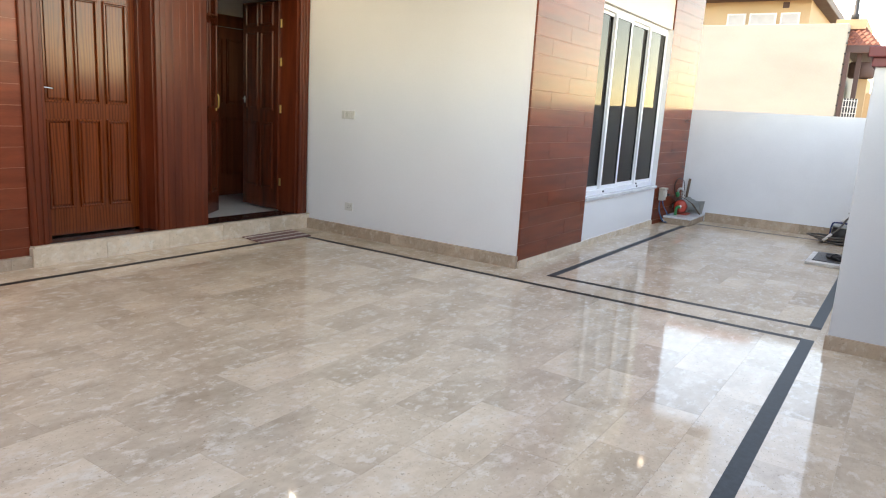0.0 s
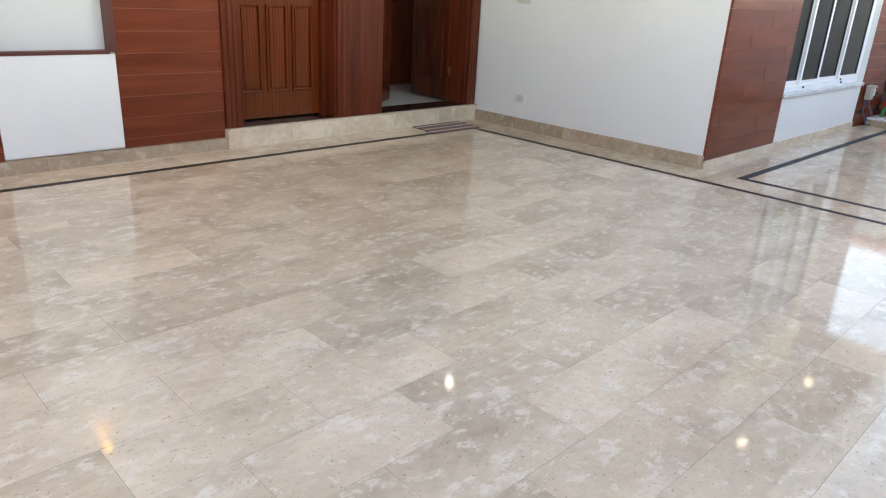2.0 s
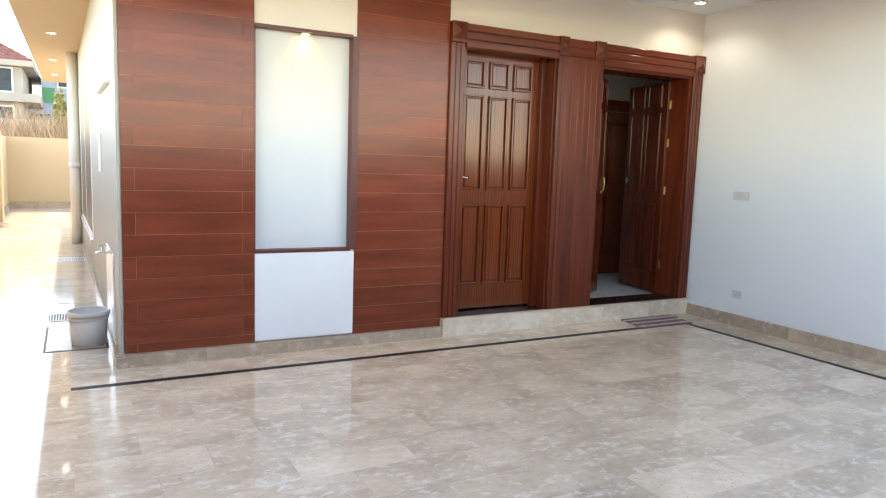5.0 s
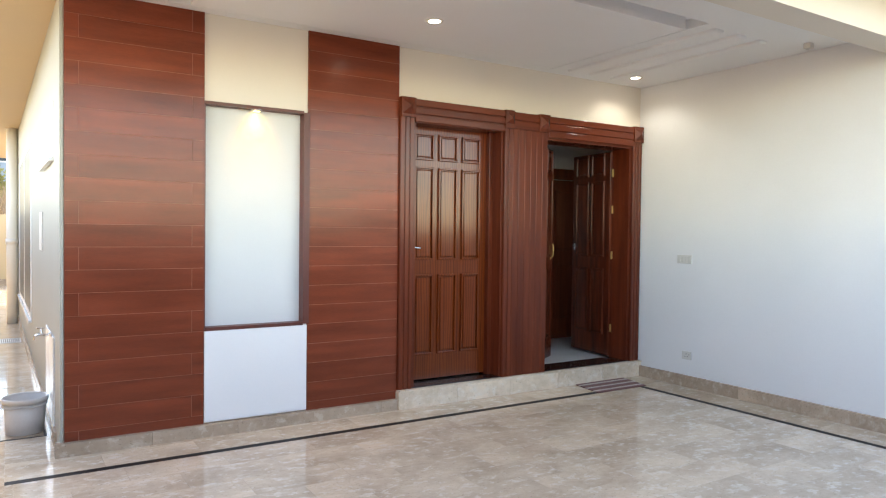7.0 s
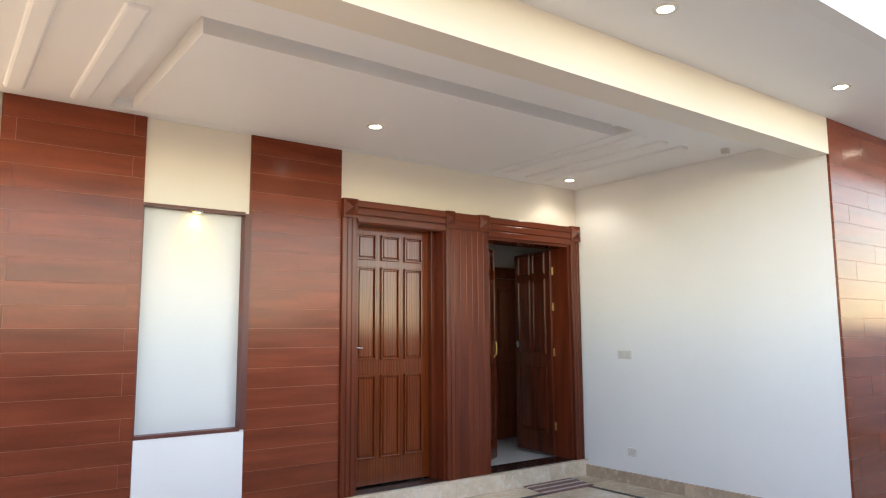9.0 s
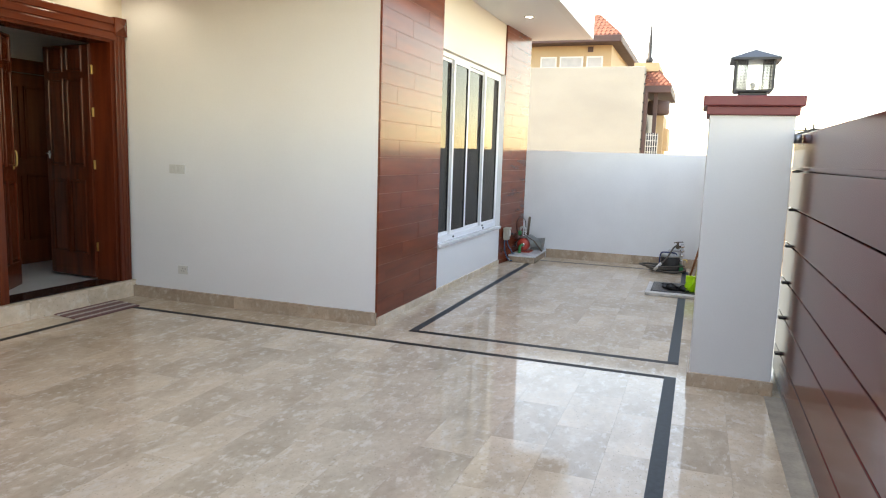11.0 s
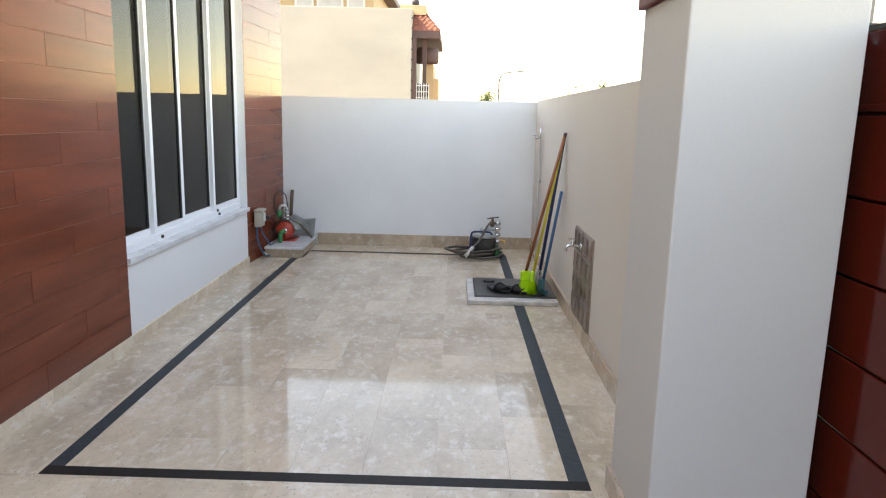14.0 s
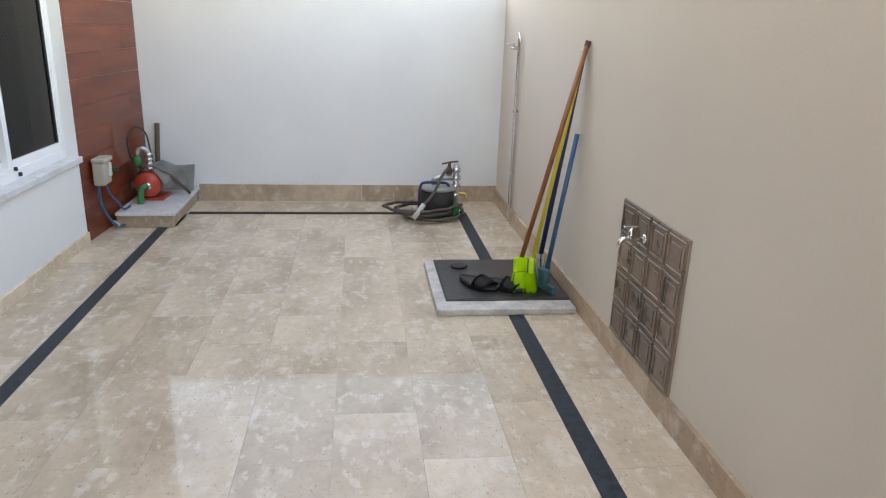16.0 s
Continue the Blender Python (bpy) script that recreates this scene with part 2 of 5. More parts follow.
M_YELLOW = material("yellow_handle", (0.60, 0.50, 0.06), 0.4, 0.1, 6, 60, 0.0)
M_BLUE = material("blue_handle", (0.02, 0.10, 0.22), 0.4, 0.15, 6, 60, 0.0)
M_NAVY = material("navy_handle", (0.008, 0.022, 0.10), 0.4, 0.15, 6, 60, 0.0)
M_TEAL = material("teal_plastic", (0.03, 0.12, 0.16), 0.4, 0.15, 6, 60, 0.0)
M_MOP = material("grey_mop_cotton", (0.36, 0.33, 0.30), 0.9, 0.4, 40, 200, 0.2)
M_EMBOSS = material("embossed_wall_tile", (0.185, 0.135, 0.108), 0.28, 0.45, 9, 60, 0.08, tone=(0.10, 0.075, 0.065), vary=0.3)
M_EMBEDGE = material("tile_bed", (0.30, 0.25, 0.21), 0.6, 0.2)
M_BUCKET = material("grey_bucket_plastic", (0.50, 0.48, 0.46), 0.4, 0.08, 5, 80, 0.03)
M_LED = emitter("lit_led", (1.0, 0.98, 0.94), 4.0)
M_WARM = emitter("lit_warm_lamp", (1.0, 0.62, 0.18), 6.0)
M_MAT = material("door_mat_weave", (0.17, 0.085, 0.08), 0.9, 0.3, 40, 200, 0.3)
M_MATL = material("door_mat_pale_stripe", (0.42, 0.36, 0.33), 0.9, 0.3, 40, 200, 0.3)
M_EARTH = material("dry_earth", (0.36, 0.27, 0.18), 0.9, 0.3, 0.6, 14, 0.3)
M_ROAD = material("asphalt", (0.055, 0.053, 0.05), 0.85, 0.2, 1.0, 120, 0.3)
M_NBWALL = material("stained_cream_render", (0.37, 0.355, 0.31), 0.8, 0.10, 0.45, 18, 0.15, stretch=(1, 1, 2.2))
M_NBORANGE = material("peach_paint", (0.52, 0.36, 0.21), 0.7, 0.06, 0.7, 30, 0.05)
M_NBYEL = material("pale_yellow_paint", (0.68, 0.60, 0.46), 0.7, 0.08, 0.7, 30, 0.05)
M_HOUSEW = material("white_house_paint", (0.74, 0.72, 0.68), 0.7, 0.06, 0.7, 30, 0.05)
M_HOUSEB = material("blue_grey_paint", (0.30, 0.36, 0.42), 0.7, 0.06, 0.7, 30, 0.05)
M_ROOF = material("terracotta_roof", (0.23, 0.080, 0.055), 0.7, 0.3, 3, 30, 0.1, vary=0.25, island=True)
M_EAVE = material("brown_eave", (0.085, 0.045, 0.04), 0.6, 0.15, 3, 30, 0.05)
M_DARKWIN = material("far_window_glass", (0.05, 0.06, 0.068), 0.3, 0.2, 2, 30, 0.0, ior=1.2)
M_LEAF = material("foliage", (0.085, 0.125, 0.035), 0.7, 0.4, 2, 40, 0.0, vary=0.4, island=True)
M_DRY = material("dry_grass", (0.36, 0.25, 0.15), 0.9, 0.3, 2, 40, 0.0, vary=0.35, island=True)
M_BARK = material("bark", (0.12, 0.085, 0.06), 0.9, 0.3, 6, 40, 0.3)
M_LANTERN = material("black_lantern_metal", (0.022, 0.026, 0.032), 0.4, 0.3, 10, 90, 0.1)
M_LGLASS = glass("rippled_lantern_glass", (0.95, 0.96, 0.97), 0.15, 1.3)
M_SOLE = material("marble_threshold", (0.025, 0.018, 0.018), 0.15, 0.3, 10, 90, 0.0)
M_INFLOOR = material("pale_inner_tile", (0.62, 0.64, 0.63), 0.12, 0.05, 3, 40, 0.0)


# ---- mesh helpers ----
BASE = {}


def box(bm, x0, x1, y0, y1, z0, z1, bevel=0.0, seg=2):
    r = bmesh.ops.create_cube(bm, size=1.0)
    v = r["verts"]
    for p in v:
        p.co = Vector(((x0 + x1) / 2 + p.co.x * (x1 - x0), (y0 + y1) / 2 + p.co.y * (y1 - y0), (z0 + z1) / 2 + p.co.z * (z1 - z0)))
    if bevel > 0:
        e = list({e for p in v for e in p.link_edges})
        bmesh.ops.bevel(bm, geom=e, offset=bevel, segments=seg, affect="EDGES", profile=0.5)
    return bm


def boxes(*rows, bevel=0.0):
    bm = bmesh.new()
    for r in rows:
        box(bm, *r, bevel=bevel)
    return bm


def lathe(profile, at=(0, 0, 0), seg=28, axis="z"):
    """A turned shape from (radius, height) pairs, closed where the radius is 0."""
    bm = bmesh.new()
    rings = []
    for r, h in profile:
        if r <= 0:
            rings.append([bm.verts.new((0, 0, h))])
        else:
            rings.append([bm.verts.new((r * math.cos(2 * math.pi * i / seg), r * math.sin(2 * math.pi * i / seg), h)) for i in range(seg)])
    for a, b in zip(rings, rings[1:]):
        for i in range(seg):
            j = (i + 1) % seg
            if len(a) == 1 and len(b) == 1:
                continue
            if len(a) == 1:
                f = bm.faces.new((a[0], b[i], b[j]))
            elif len(b) == 1:
                f = bm.faces.new((a[i], a[j], b[0]))
            else:
                f = bm.faces.new((a[i], a[j], b[j], b[i]))
            f.smooth = True
    bmesh.ops.recalc_face_normals(bm, faces=bm.faces)
    if axis == "x":
        bm.transform(Matrix.Rotation(radians(90), 4, "Y"))
    if axis == "y":
        bm.transform(Matrix.Rotation(radians(-90), 4, "X"))
    bm.transform(Matrix.Translation(at))
    return bm


def tube(points, r, seg=10, closed=False, r2=None):
    """A pipe of radius r along points (tapering to r2), bent softly."""
    bm = bmesh.new()
    pts = [Vector(p) for p in points]
    n = len(pts)
    rings = []
    up = Vector((0.13, 0.29, 0.95)).normalized()
    for i, p in enumerate(pts):
        a = pts[i - 1] if (i > 0 or closed) else p
        b = pts[(i + 1) % n] if (i < n - 1 or closed) else p
        d = (b - a).normalized()
        s = d.cross(up)
        if s.length < 0.05:
            s = d.cross(Vector((1, 0, 0)))
        s.normalize()
        t = s.cross(d).normalized()
        rad = r if r2 is None else r + (r2 - r) * i / (n - 1)
        rings.append([bm.verts.new(p + rad * (math.cos(2 * math.pi * k / seg) * s + math.sin(2 * math.pi * k / seg) * t)) for k in range(seg)])
    for i in range(n if closed else n - 1):
        a, b = rings[i], rings[(i + 1) % n]
        for k in range(seg):
            f = bm.faces.new((a[k], a[(k + 1) % seg], b[(k + 1) % seg], b[k]))
            f.smooth = True
    if not closed:
        bm.faces.new(list(reversed(rings[0])))
        bm.faces.new(rings[-1])
    bmesh.ops.recalc_face_normals(bm, faces=bm.faces)
    return bm


def smooth_path(pts, steps=8):
    """Catmull-Rom points through pts."""
    p = [Vector(q) for q in pts]
    p = [p[0] * 2 - p[1]] + p + [p[-1] * 2 - p[-2]]
    out = []
    for i in range(1, len(p) - 2):
        for k in range(steps):
            t = k / steps
            a, b, c, d = p[i - 1], p[i], p[i + 1], p[i + 2]
            out.append(0.5 * ((2 * b) + (c - a) * t + (2 * a - 5 * b + 4 * c - d) * t * t + (3 * b - a - 3 * c + d) * t ** 3))
    out.append(p[-2])
    return out


def merge(*bms):
    out = bmesh.new()
    for b in bms:
        me = bpy.data.meshes.new("tmp")
        b.to_mesh(me)
        b.free()
        out.from_mesh(me)
        bpy.data.meshes.remove(me)
    return out


def part(name, bm, mat, parent=None, label=""):
    """Links a bmesh, given in world places, as one mesh under a thing."""
    base = Vector((0, 0, 0))
    if parent is not None:
        base = BASE.get(parent.name, base)
        bm.transform(Matrix.Translation(-base))
    me = bpy.data.meshes.new(name)
    bm.to_mesh(me)
    bm.free()
    me.materials.append(mat)
    ob = new(name, me)
    if parent is not None:
        ob.parent = parent
        BASE[ob.name] = base
    if label:
        ob["label"] = label
    return ob


def thing(name, at, label, category, group="", kind=""):
    ob = new(name)
    ob.empty_display_size = 0.1
    ob.location = at
    BASE[ob.name] = Vector(at)
    return tagged(ob, label, category, group, kind)


def setting(name, bm, mat, label, category):
    return tagged(part(name, bm, mat), label, category, kind="structure")


PIECES = {}


def piece(name, x0, x1, y0, y1, z0, z1, mat, parent):
    """One flat piece (tile, plank, strip); alike sizes share a mesh."""
    key = (name, mat.name, round(x1 - x0, 3), round(y1 - y0, 3), round(z1 - z0, 3))
    if key not in PIECES:
        bm = bmesh.new()
        hx, hy, hz = (x1 - x0) / 2, (y1 - y0) / 2, (z1 - z0) / 2
        box(bm, -hx, hx, -hy, hy, -hz, hz)
        me = bpy.data.meshes.new(name)
        bm.to_mesh(me)
        bm.free()
        me.materials.append(mat)
        PIECES[key] = me
    ob = new(name, PIECES[key])
    ob.location = ((x0 + x1) / 2, (y0 + y1) / 2, (z0 + z1) / 2)
    ob.parent = parent
    if parent.name in BASE:
        ob.location -= BASE[parent.name]
    return ob


# ---- plan ----
XD, YW, XW, YE, XR, YP = -5.715, 7.05, -2.99, 12.05, -0.19, 1.545
ZC, ZS, ZB = 3.10, 3.235, 2.93

# ---- ground and streets ----
setting("ground", boxes((-400, 400, -400, 400, -0.62, -0.30)), M_EARTH, "dry bare earth around the plots", "ground")
setting("road", boxes((2.2, 9.0, -150, 200, -0.298, -0.24)), M_ROAD, "grey asphalt street outside the gate", "road")
setting("plot_base", boxes((-22.3, 2.0, -0.6, 12.3, -0.32, -0.05)), M_CONC, "concrete base under the tiled yard", "ground")
floor = setting("floor", boxes((-22.1, 0.34, -0.3, 12.1, -0.05, -0.006)), M_GROUT, "polished beige marble yard floor with dark border lines", "floor")

# ---- house walls ----
X0, X1 = -5.97, XD - 0.02
wall_door = setting("wall_west", boxes(
    (X0, X1, YP + 0.02, 2.48, 0, ZC), (X0, X1, 2.48, 3.286, 0, 0.787), (X0, X1, 2.48, 3.286, 2.45, ZC), (X0, -5.86, 2.48, 3.286, 0.787, 2.45),
    (X0, X1, 3.286, 4.225, 0, ZC), (X0, X1, 4.225, 5.19, 2.49, ZC), (X0, X1, 5.19, 5.72, 0, ZC), (X0, X1, 5.72, 6.90, 2.455, ZC),
    (X0, X1, 6.90, YW, 0, ZC), (X0, X1, 4.225, 5.19, 0, 0.15), (X0, X1, 5.72, 6.90, 0, 0.15)), M_CREAM,
    "cream painted house wall with two timber doors", "wall")
part("render_panel", boxes((X1 - 0.01, XD, 2.481, 3.270, 0.10, 0.774)), M_WHITE, wall_door, "white painted panel under the niche")
part("niche_back", boxes((-5.812, -5.802, 2.48, 3.286, 0.787, 2.45)), M_NPANEL, wall_door, "white painted niche back")
part("niche_lining", boxes((-5.802, XD + 0.004, 3.236, 3.286, 0.787, 2.45)), M_NICHE, wall_door)
part("niche_lining", boxes((-5.802, XD + 0.004, 2.48, 3.236, 0.775, 0.800)), M_NICHE, wall_door)
part("niche_lining", boxes((-5.802, XD + 0.004, 2.48, 3.236, 2.440, 2.462)), M_NICHE, wall_door)
part("niche_lining", boxes((-5.802, XD - 0.002, 2.472, 2.486, 0.800, 2.44)), M_NICHE, wall_door)

setting("wall_north", boxes((X0, XW - 0.02, YW, YW + 0.23, 0, ZS)), M_WHITE, "white painted porch wall", "wall")
wall_window = setting("wall_east", boxes(
    (XW - 0.25, XW - 0.02, YW + 0.23, 8.50, 0, ZS), (XW - 0.25, XW - 0.02, 8.50, 10.935, 0, 0.506), (XW - 0.25, XW - 0.02, 8.50, 10.935, 2.58, ZS),
    (XW - 0.25, XW - 0.02, 10.935, YE + 0.2, 0, ZS)), M_CREAM, "cream painted house wall with a wide window", "wall")
part("render_panel", boxes((XW - 0.03, XW - 0.006, 8.503, 10.934, 0.06, 0.505)), M_WHITE, wall_window, "white painted band under the window")
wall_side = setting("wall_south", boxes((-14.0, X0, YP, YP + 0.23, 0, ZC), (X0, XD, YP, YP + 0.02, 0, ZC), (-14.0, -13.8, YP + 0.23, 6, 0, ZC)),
        M_SIDE, "white side wall of the house, toned down for the bright passage", "wall")
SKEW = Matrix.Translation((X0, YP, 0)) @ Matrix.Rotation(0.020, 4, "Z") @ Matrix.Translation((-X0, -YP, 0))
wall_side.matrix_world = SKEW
# Unseen inner walls, added so the window glass looks into a dark room.
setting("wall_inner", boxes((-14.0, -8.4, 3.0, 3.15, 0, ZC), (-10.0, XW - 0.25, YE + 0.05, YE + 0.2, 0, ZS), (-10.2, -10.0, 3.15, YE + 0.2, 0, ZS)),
        M_ROOM, "plain unseen inner house walls in darkened paint", "wall")

# porch ceiling: dropped panel, shadow gap and raised bands
setting("ceiling", boxes(
    (-10.2, -3.85, 0.78, 2.20, ZC, ZC + 0.12), (-10.2, -3.85, 5.68, YE, ZC, ZC + 0.12), (-10.2, -5.62, 2.20, 5.68, ZC, ZC + 0.12),
    (-3.85, XW - 0.23, 0.78, YE, ZC, ZC + 0.12), (-5.62, -3.85, 2.20, 5.68, ZC + 0.075, ZC + 0.14),
    (-5.50, -3.97, 2.33, 5.57, ZC - 0.035, ZC + 0.076)), M_CEIL, "white porch ceiling with a dropped panel and a shadow gap", "ceiling")
for y in (1.62, 2.0, 5.88, 6.16, 6.44):
    bm = boxes((-5.55, -3.9, y - 0.06, y + 0.06, ZC - 0.024, ZC + 0.03), bevel=0.02)
    tagged(part("ceiling_band", bm, M_CEIL), "white moulded plaster band on the porch ceiling", "moulding", "ceiling bands", "structure")
setting("beam", boxes((XW - 0.23, XW, 0.78, YW, ZB, ZS + 0.1)), M_CREAM, "cream painted beam along the porch edge", "beam")
setting("soffit", boxes((XW - 0.02, -2.16, 0.78, 12.16, ZS, ZS + 0.14)), M_CEIL, "white soffit of the balcony slab", "ceiling")
setting("balcony_parapet", boxes((-2.16, -2.055, 0.78, 12.26, ZS + 0.0, 4.35), (XW, -2.16, 12.16, 12.26, ZS, 4.35)), M_WHITE,
        "white balcony parapet above the porch", "parapet")
# Unseen block, placed and sized to keep sun and western sky off the yard.
setting("upper_storey_blocker", boxes((-13.9, -3.0, YP, YE + 0.1, ZS + 0.15, 7.4)), M_CREAM, "unseen cream upper storey block, sized to shade the yard", "wall")
# The soffit's peach tone is light from the sunlit wall, put into its colour.
setting("passage_soffit", boxes((-19.0, -5.97, 0.72, YP, ZC - 0.02, ZC + 0.2), (-5.97, XW - 0.23, 0.72, 0.78, ZC - 0.02, ZC + 0.2)), M_OCHRE, "cream soffit over the side passage, warm bounce in its colour", "ceiling")

# boundary walls and pillars
setting("boundary_wall_north", boxes((XW - 0.02, 0.02, YE, YE + 0.15, -0.3, 1.60)), M_BOUND, "white painted boundary wall, blue skylight in its colour", "wall")
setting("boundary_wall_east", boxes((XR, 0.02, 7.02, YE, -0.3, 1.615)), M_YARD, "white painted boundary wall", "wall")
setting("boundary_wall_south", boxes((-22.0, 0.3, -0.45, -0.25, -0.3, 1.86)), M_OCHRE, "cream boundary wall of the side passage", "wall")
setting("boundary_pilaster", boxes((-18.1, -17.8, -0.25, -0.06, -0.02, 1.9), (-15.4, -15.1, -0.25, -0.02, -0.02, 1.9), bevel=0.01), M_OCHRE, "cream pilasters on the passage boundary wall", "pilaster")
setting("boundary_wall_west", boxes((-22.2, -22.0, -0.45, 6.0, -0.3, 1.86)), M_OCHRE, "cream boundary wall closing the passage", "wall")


def gate_pillar(x0, x1, y0, y1, label):
    p = thing("gate_pillar", ((x0 + x1) / 2, (y0 + y1) / 2, 0), label, "pillar", "gate pillars", "structure")
    part("shaft", boxes((x0, x1, y0, y1, -0.2, 1.80), bevel=0.006), M_PILLAR, p)
    part("cap", merge(boxes((x0 - 0.02, x1 + 0.02, y0 - 0.02, y1 + 0.02, 1.80, 1.855), bevel=0.006),
                      boxes((x0 - 0.045, x1 + 0.045, y0 - 0.045, y1 + 0.045, 1.855, 1.92), bevel=0.008)), M_CAP, p, "maroon stepped cap")
    part("skirting", boxes((x0 - 0.015, x1 + 0.015, y0 - 0.015, y1 + 0.015, -0.02, 0.096), bevel=0.003), M_SKIRT, p, "beige marble skirting")
    return p


gate_pillar(-0.416, 0.084, 6.53, 7.02, "white gate pillar with a maroon cap and marble skirting")
gate_pillar(-0.416, 0.084, -0.25, 0.15, "white gate pillar at the far gate end")


def sliding_gate():
    g = thing("sliding_gate", (0.17, 3.5, 0.03), "closed maroon steel sliding gate with wide boards and a track", "gate")
    y0, y1 = 0.0, 7.06
    part("gate_frame", boxes((0.165, 0.215, y0, y0 + 0.05, 0.06, 1.69), (0.165, 0.215, y1 - 0.06, y1, 0.06, 1.65),
                             (0.1655, 0.2145, y0 + 0.05, y1 - 0.06, 0.06, 0.09), (0.1655, 0.2145, y0 + 0.05, y1 - 0.06, 1.66, 1.69)), M_IRON, g, "dark steel inner frame")
    part("backing", boxes((0.186, 0.196, y0 + 0.05, y1 - 0.06, 0.09, 1.66)), M_GATE, g)
    levels = [0.055, 0.243, 0.489, 0.727, 0.971, 1.211, 1.460, 1.70]
    for a, b in zip(levels, levels[1:]):
        bm = boxes((0.145, 0.185, y0, y1, a + 0.0035, b - 0.0035), bevel=0.005)
        part("board", bm, M_GATE, g)
    part("ledge", boxes((0.137, 0.15, y0, y1, 1.464, 1.487), bevel=0.003), M_GATE, g)
    for z in levels[1:-1]:
        part("bracket", boxes((0.118, 0.165, 6.72, 6.78, z - 0.012, z + 0.002)), M_IRON, g)
    part("top_rail", boxes((0.15, 0.20, 6.30, y1 + 0.1, 1.700, 1.714)), M_IRON, g, "black rail over the gate end")
    part("guide_roller", lathe([(0, 0), (0.025, 0), (0.025, 0.055), (0, 0.055)], (0.118, 6.66, 1.635), 14), M_STEEL, g, "steel guide roller")
    part("roller_arm", boxes((0.09, 0.20, 6.65, 6.67, 1.714, 1.722), (0.09, 0.1, 6.65, 6.67, 1.63, 1.714)), M_IRON, g)
    for y in (6.38, 6.72):
        part("pin", boxes((0.16, 0.17, y, y + 0.01, 1.714, 1.742)), M_IRON, g)
    part("track", boxes((0.155, 0.20, -0.2, 7.06, 0.0, 0.056)), M_STEEL, g, "steel floor track")
    return g


sliding_gate()
setting("gate_strip", boxes((0.05, 0.155, -0.2, 6.512, -0.02, 0.004)), M_STRIP, "rough cement strip along the gate track", "floor")


def lantern(x, y, z):
    t = thing("pillar_lantern", (x, y, z), "black metal lantern with pierced sides and rippled glass on the pillar", "lantern")
    h = 0.112
    part("base", merge(boxes((x - 0.10, x + 0.10, y - 0.10, y + 0.10, z, z + 0.012)), boxes((x - 0.085, x + 0.085, y - 0.085, y + 0.085, z + 0.012, z + 0.04), bevel=0.008)), M_LANTERN, t)
    part("floor_plate", boxes((x - h, x + h, y - h, y + h, z + 0.04, z + 0.052)), M_LANTERN, t)
    for sx in (-1, 1):
        for sy in (-1, 1):
            part("corner_post", boxes((x + sx * h - 0.007, x + sx * h + 0.007, y + sy * h - 0.007, y + sy * h + 0.007, z + 0.05, z + 0.248)), M_LANTERN, t)
    for k in range(4):
        rot = Matrix.Translation((x, y, 0)) @ Matrix.Rotation(k * math.pi / 2, 4, "Z") @ Matrix.Translation((-x, -y, 0))
        for s in (-1, 1):
            bm = bmesh.new()
            cx = x + s * 0.078
            box(bm, cx - 0.034, cx - 0.028, y - h - 0.003, y - h + 0.003, z + 0.052, z + 0.248)
            box(bm, cx + 0.028, cx + 0.034, y - h - 0.003, y - h + 0.003, z + 0.052, z + 0.248)
            for i in range(10):
                for j in range(3):
                    zz, xx = z + 0.061 + i * 0.0196, cx - 0.0187 + j * 0.0187
                    ring = lathe([(0.0062, -0.002), (0.0105, -0.002), (0.0105, 0.002), (0.0062, 0.002), (0.0062, -0.002)], (0, 0, 0), 6, "y")
                    ring.transform(Matrix.Translation((xx, y - h, zz)))
                    bm = merge(bm, ring)
            bm.transform(rot)
            part("pierced_screen", bm, M_LANTERN, t)
        bm = boxes((x - 0.043, x + 0.043, y - h + 0.002, y - h + 0.006, z + 0.052, z + 0.248))
        bm.transform(rot)
        pane = part("pane", bm, M_LGLASS, t, "rippled clear glass")
        pane.visible_shadow = False
    bm = bmesh.new()
    e, z1, z2 = 0.150, z + 0.250, z + 0.318
    ring = [bm.verts.new((x + sx * e, y + sy * e, z1)) for sx, sy in ((-1, -1), (1, -1), (1, 1), (-1, 1))]
    low = [bm.verts.new((x + sx * e, y + sy * e, z1 - 0.014)) for sx, sy in ((-1, -1), (1, -1), (1, 1), (-1, 1))]
    top = bm.verts.new((x, y, z2))
    for i in range(4):
        bm.faces.new((ring[i], ring[(i + 1) % 4], top))
        bm.faces.new((low[i], low[(i + 1) % 4], ring[(i + 1) % 4], ring[i]))
    bm.faces.new(list(reversed(low)))
    part("roof", bm, M_LANTERN, t, "black pyramid roof")
    part("bulb", lathe([(0, 0.052), (0.010, 0.055), (0.011, 0.065), (0.020, 0.085), (0.016, 0.102), (0, 0.110)], (x, y, z), 16), M_PLASTIC, t, "white bulb")
    return t


lantern(-0.166, 6.775, 1.92)


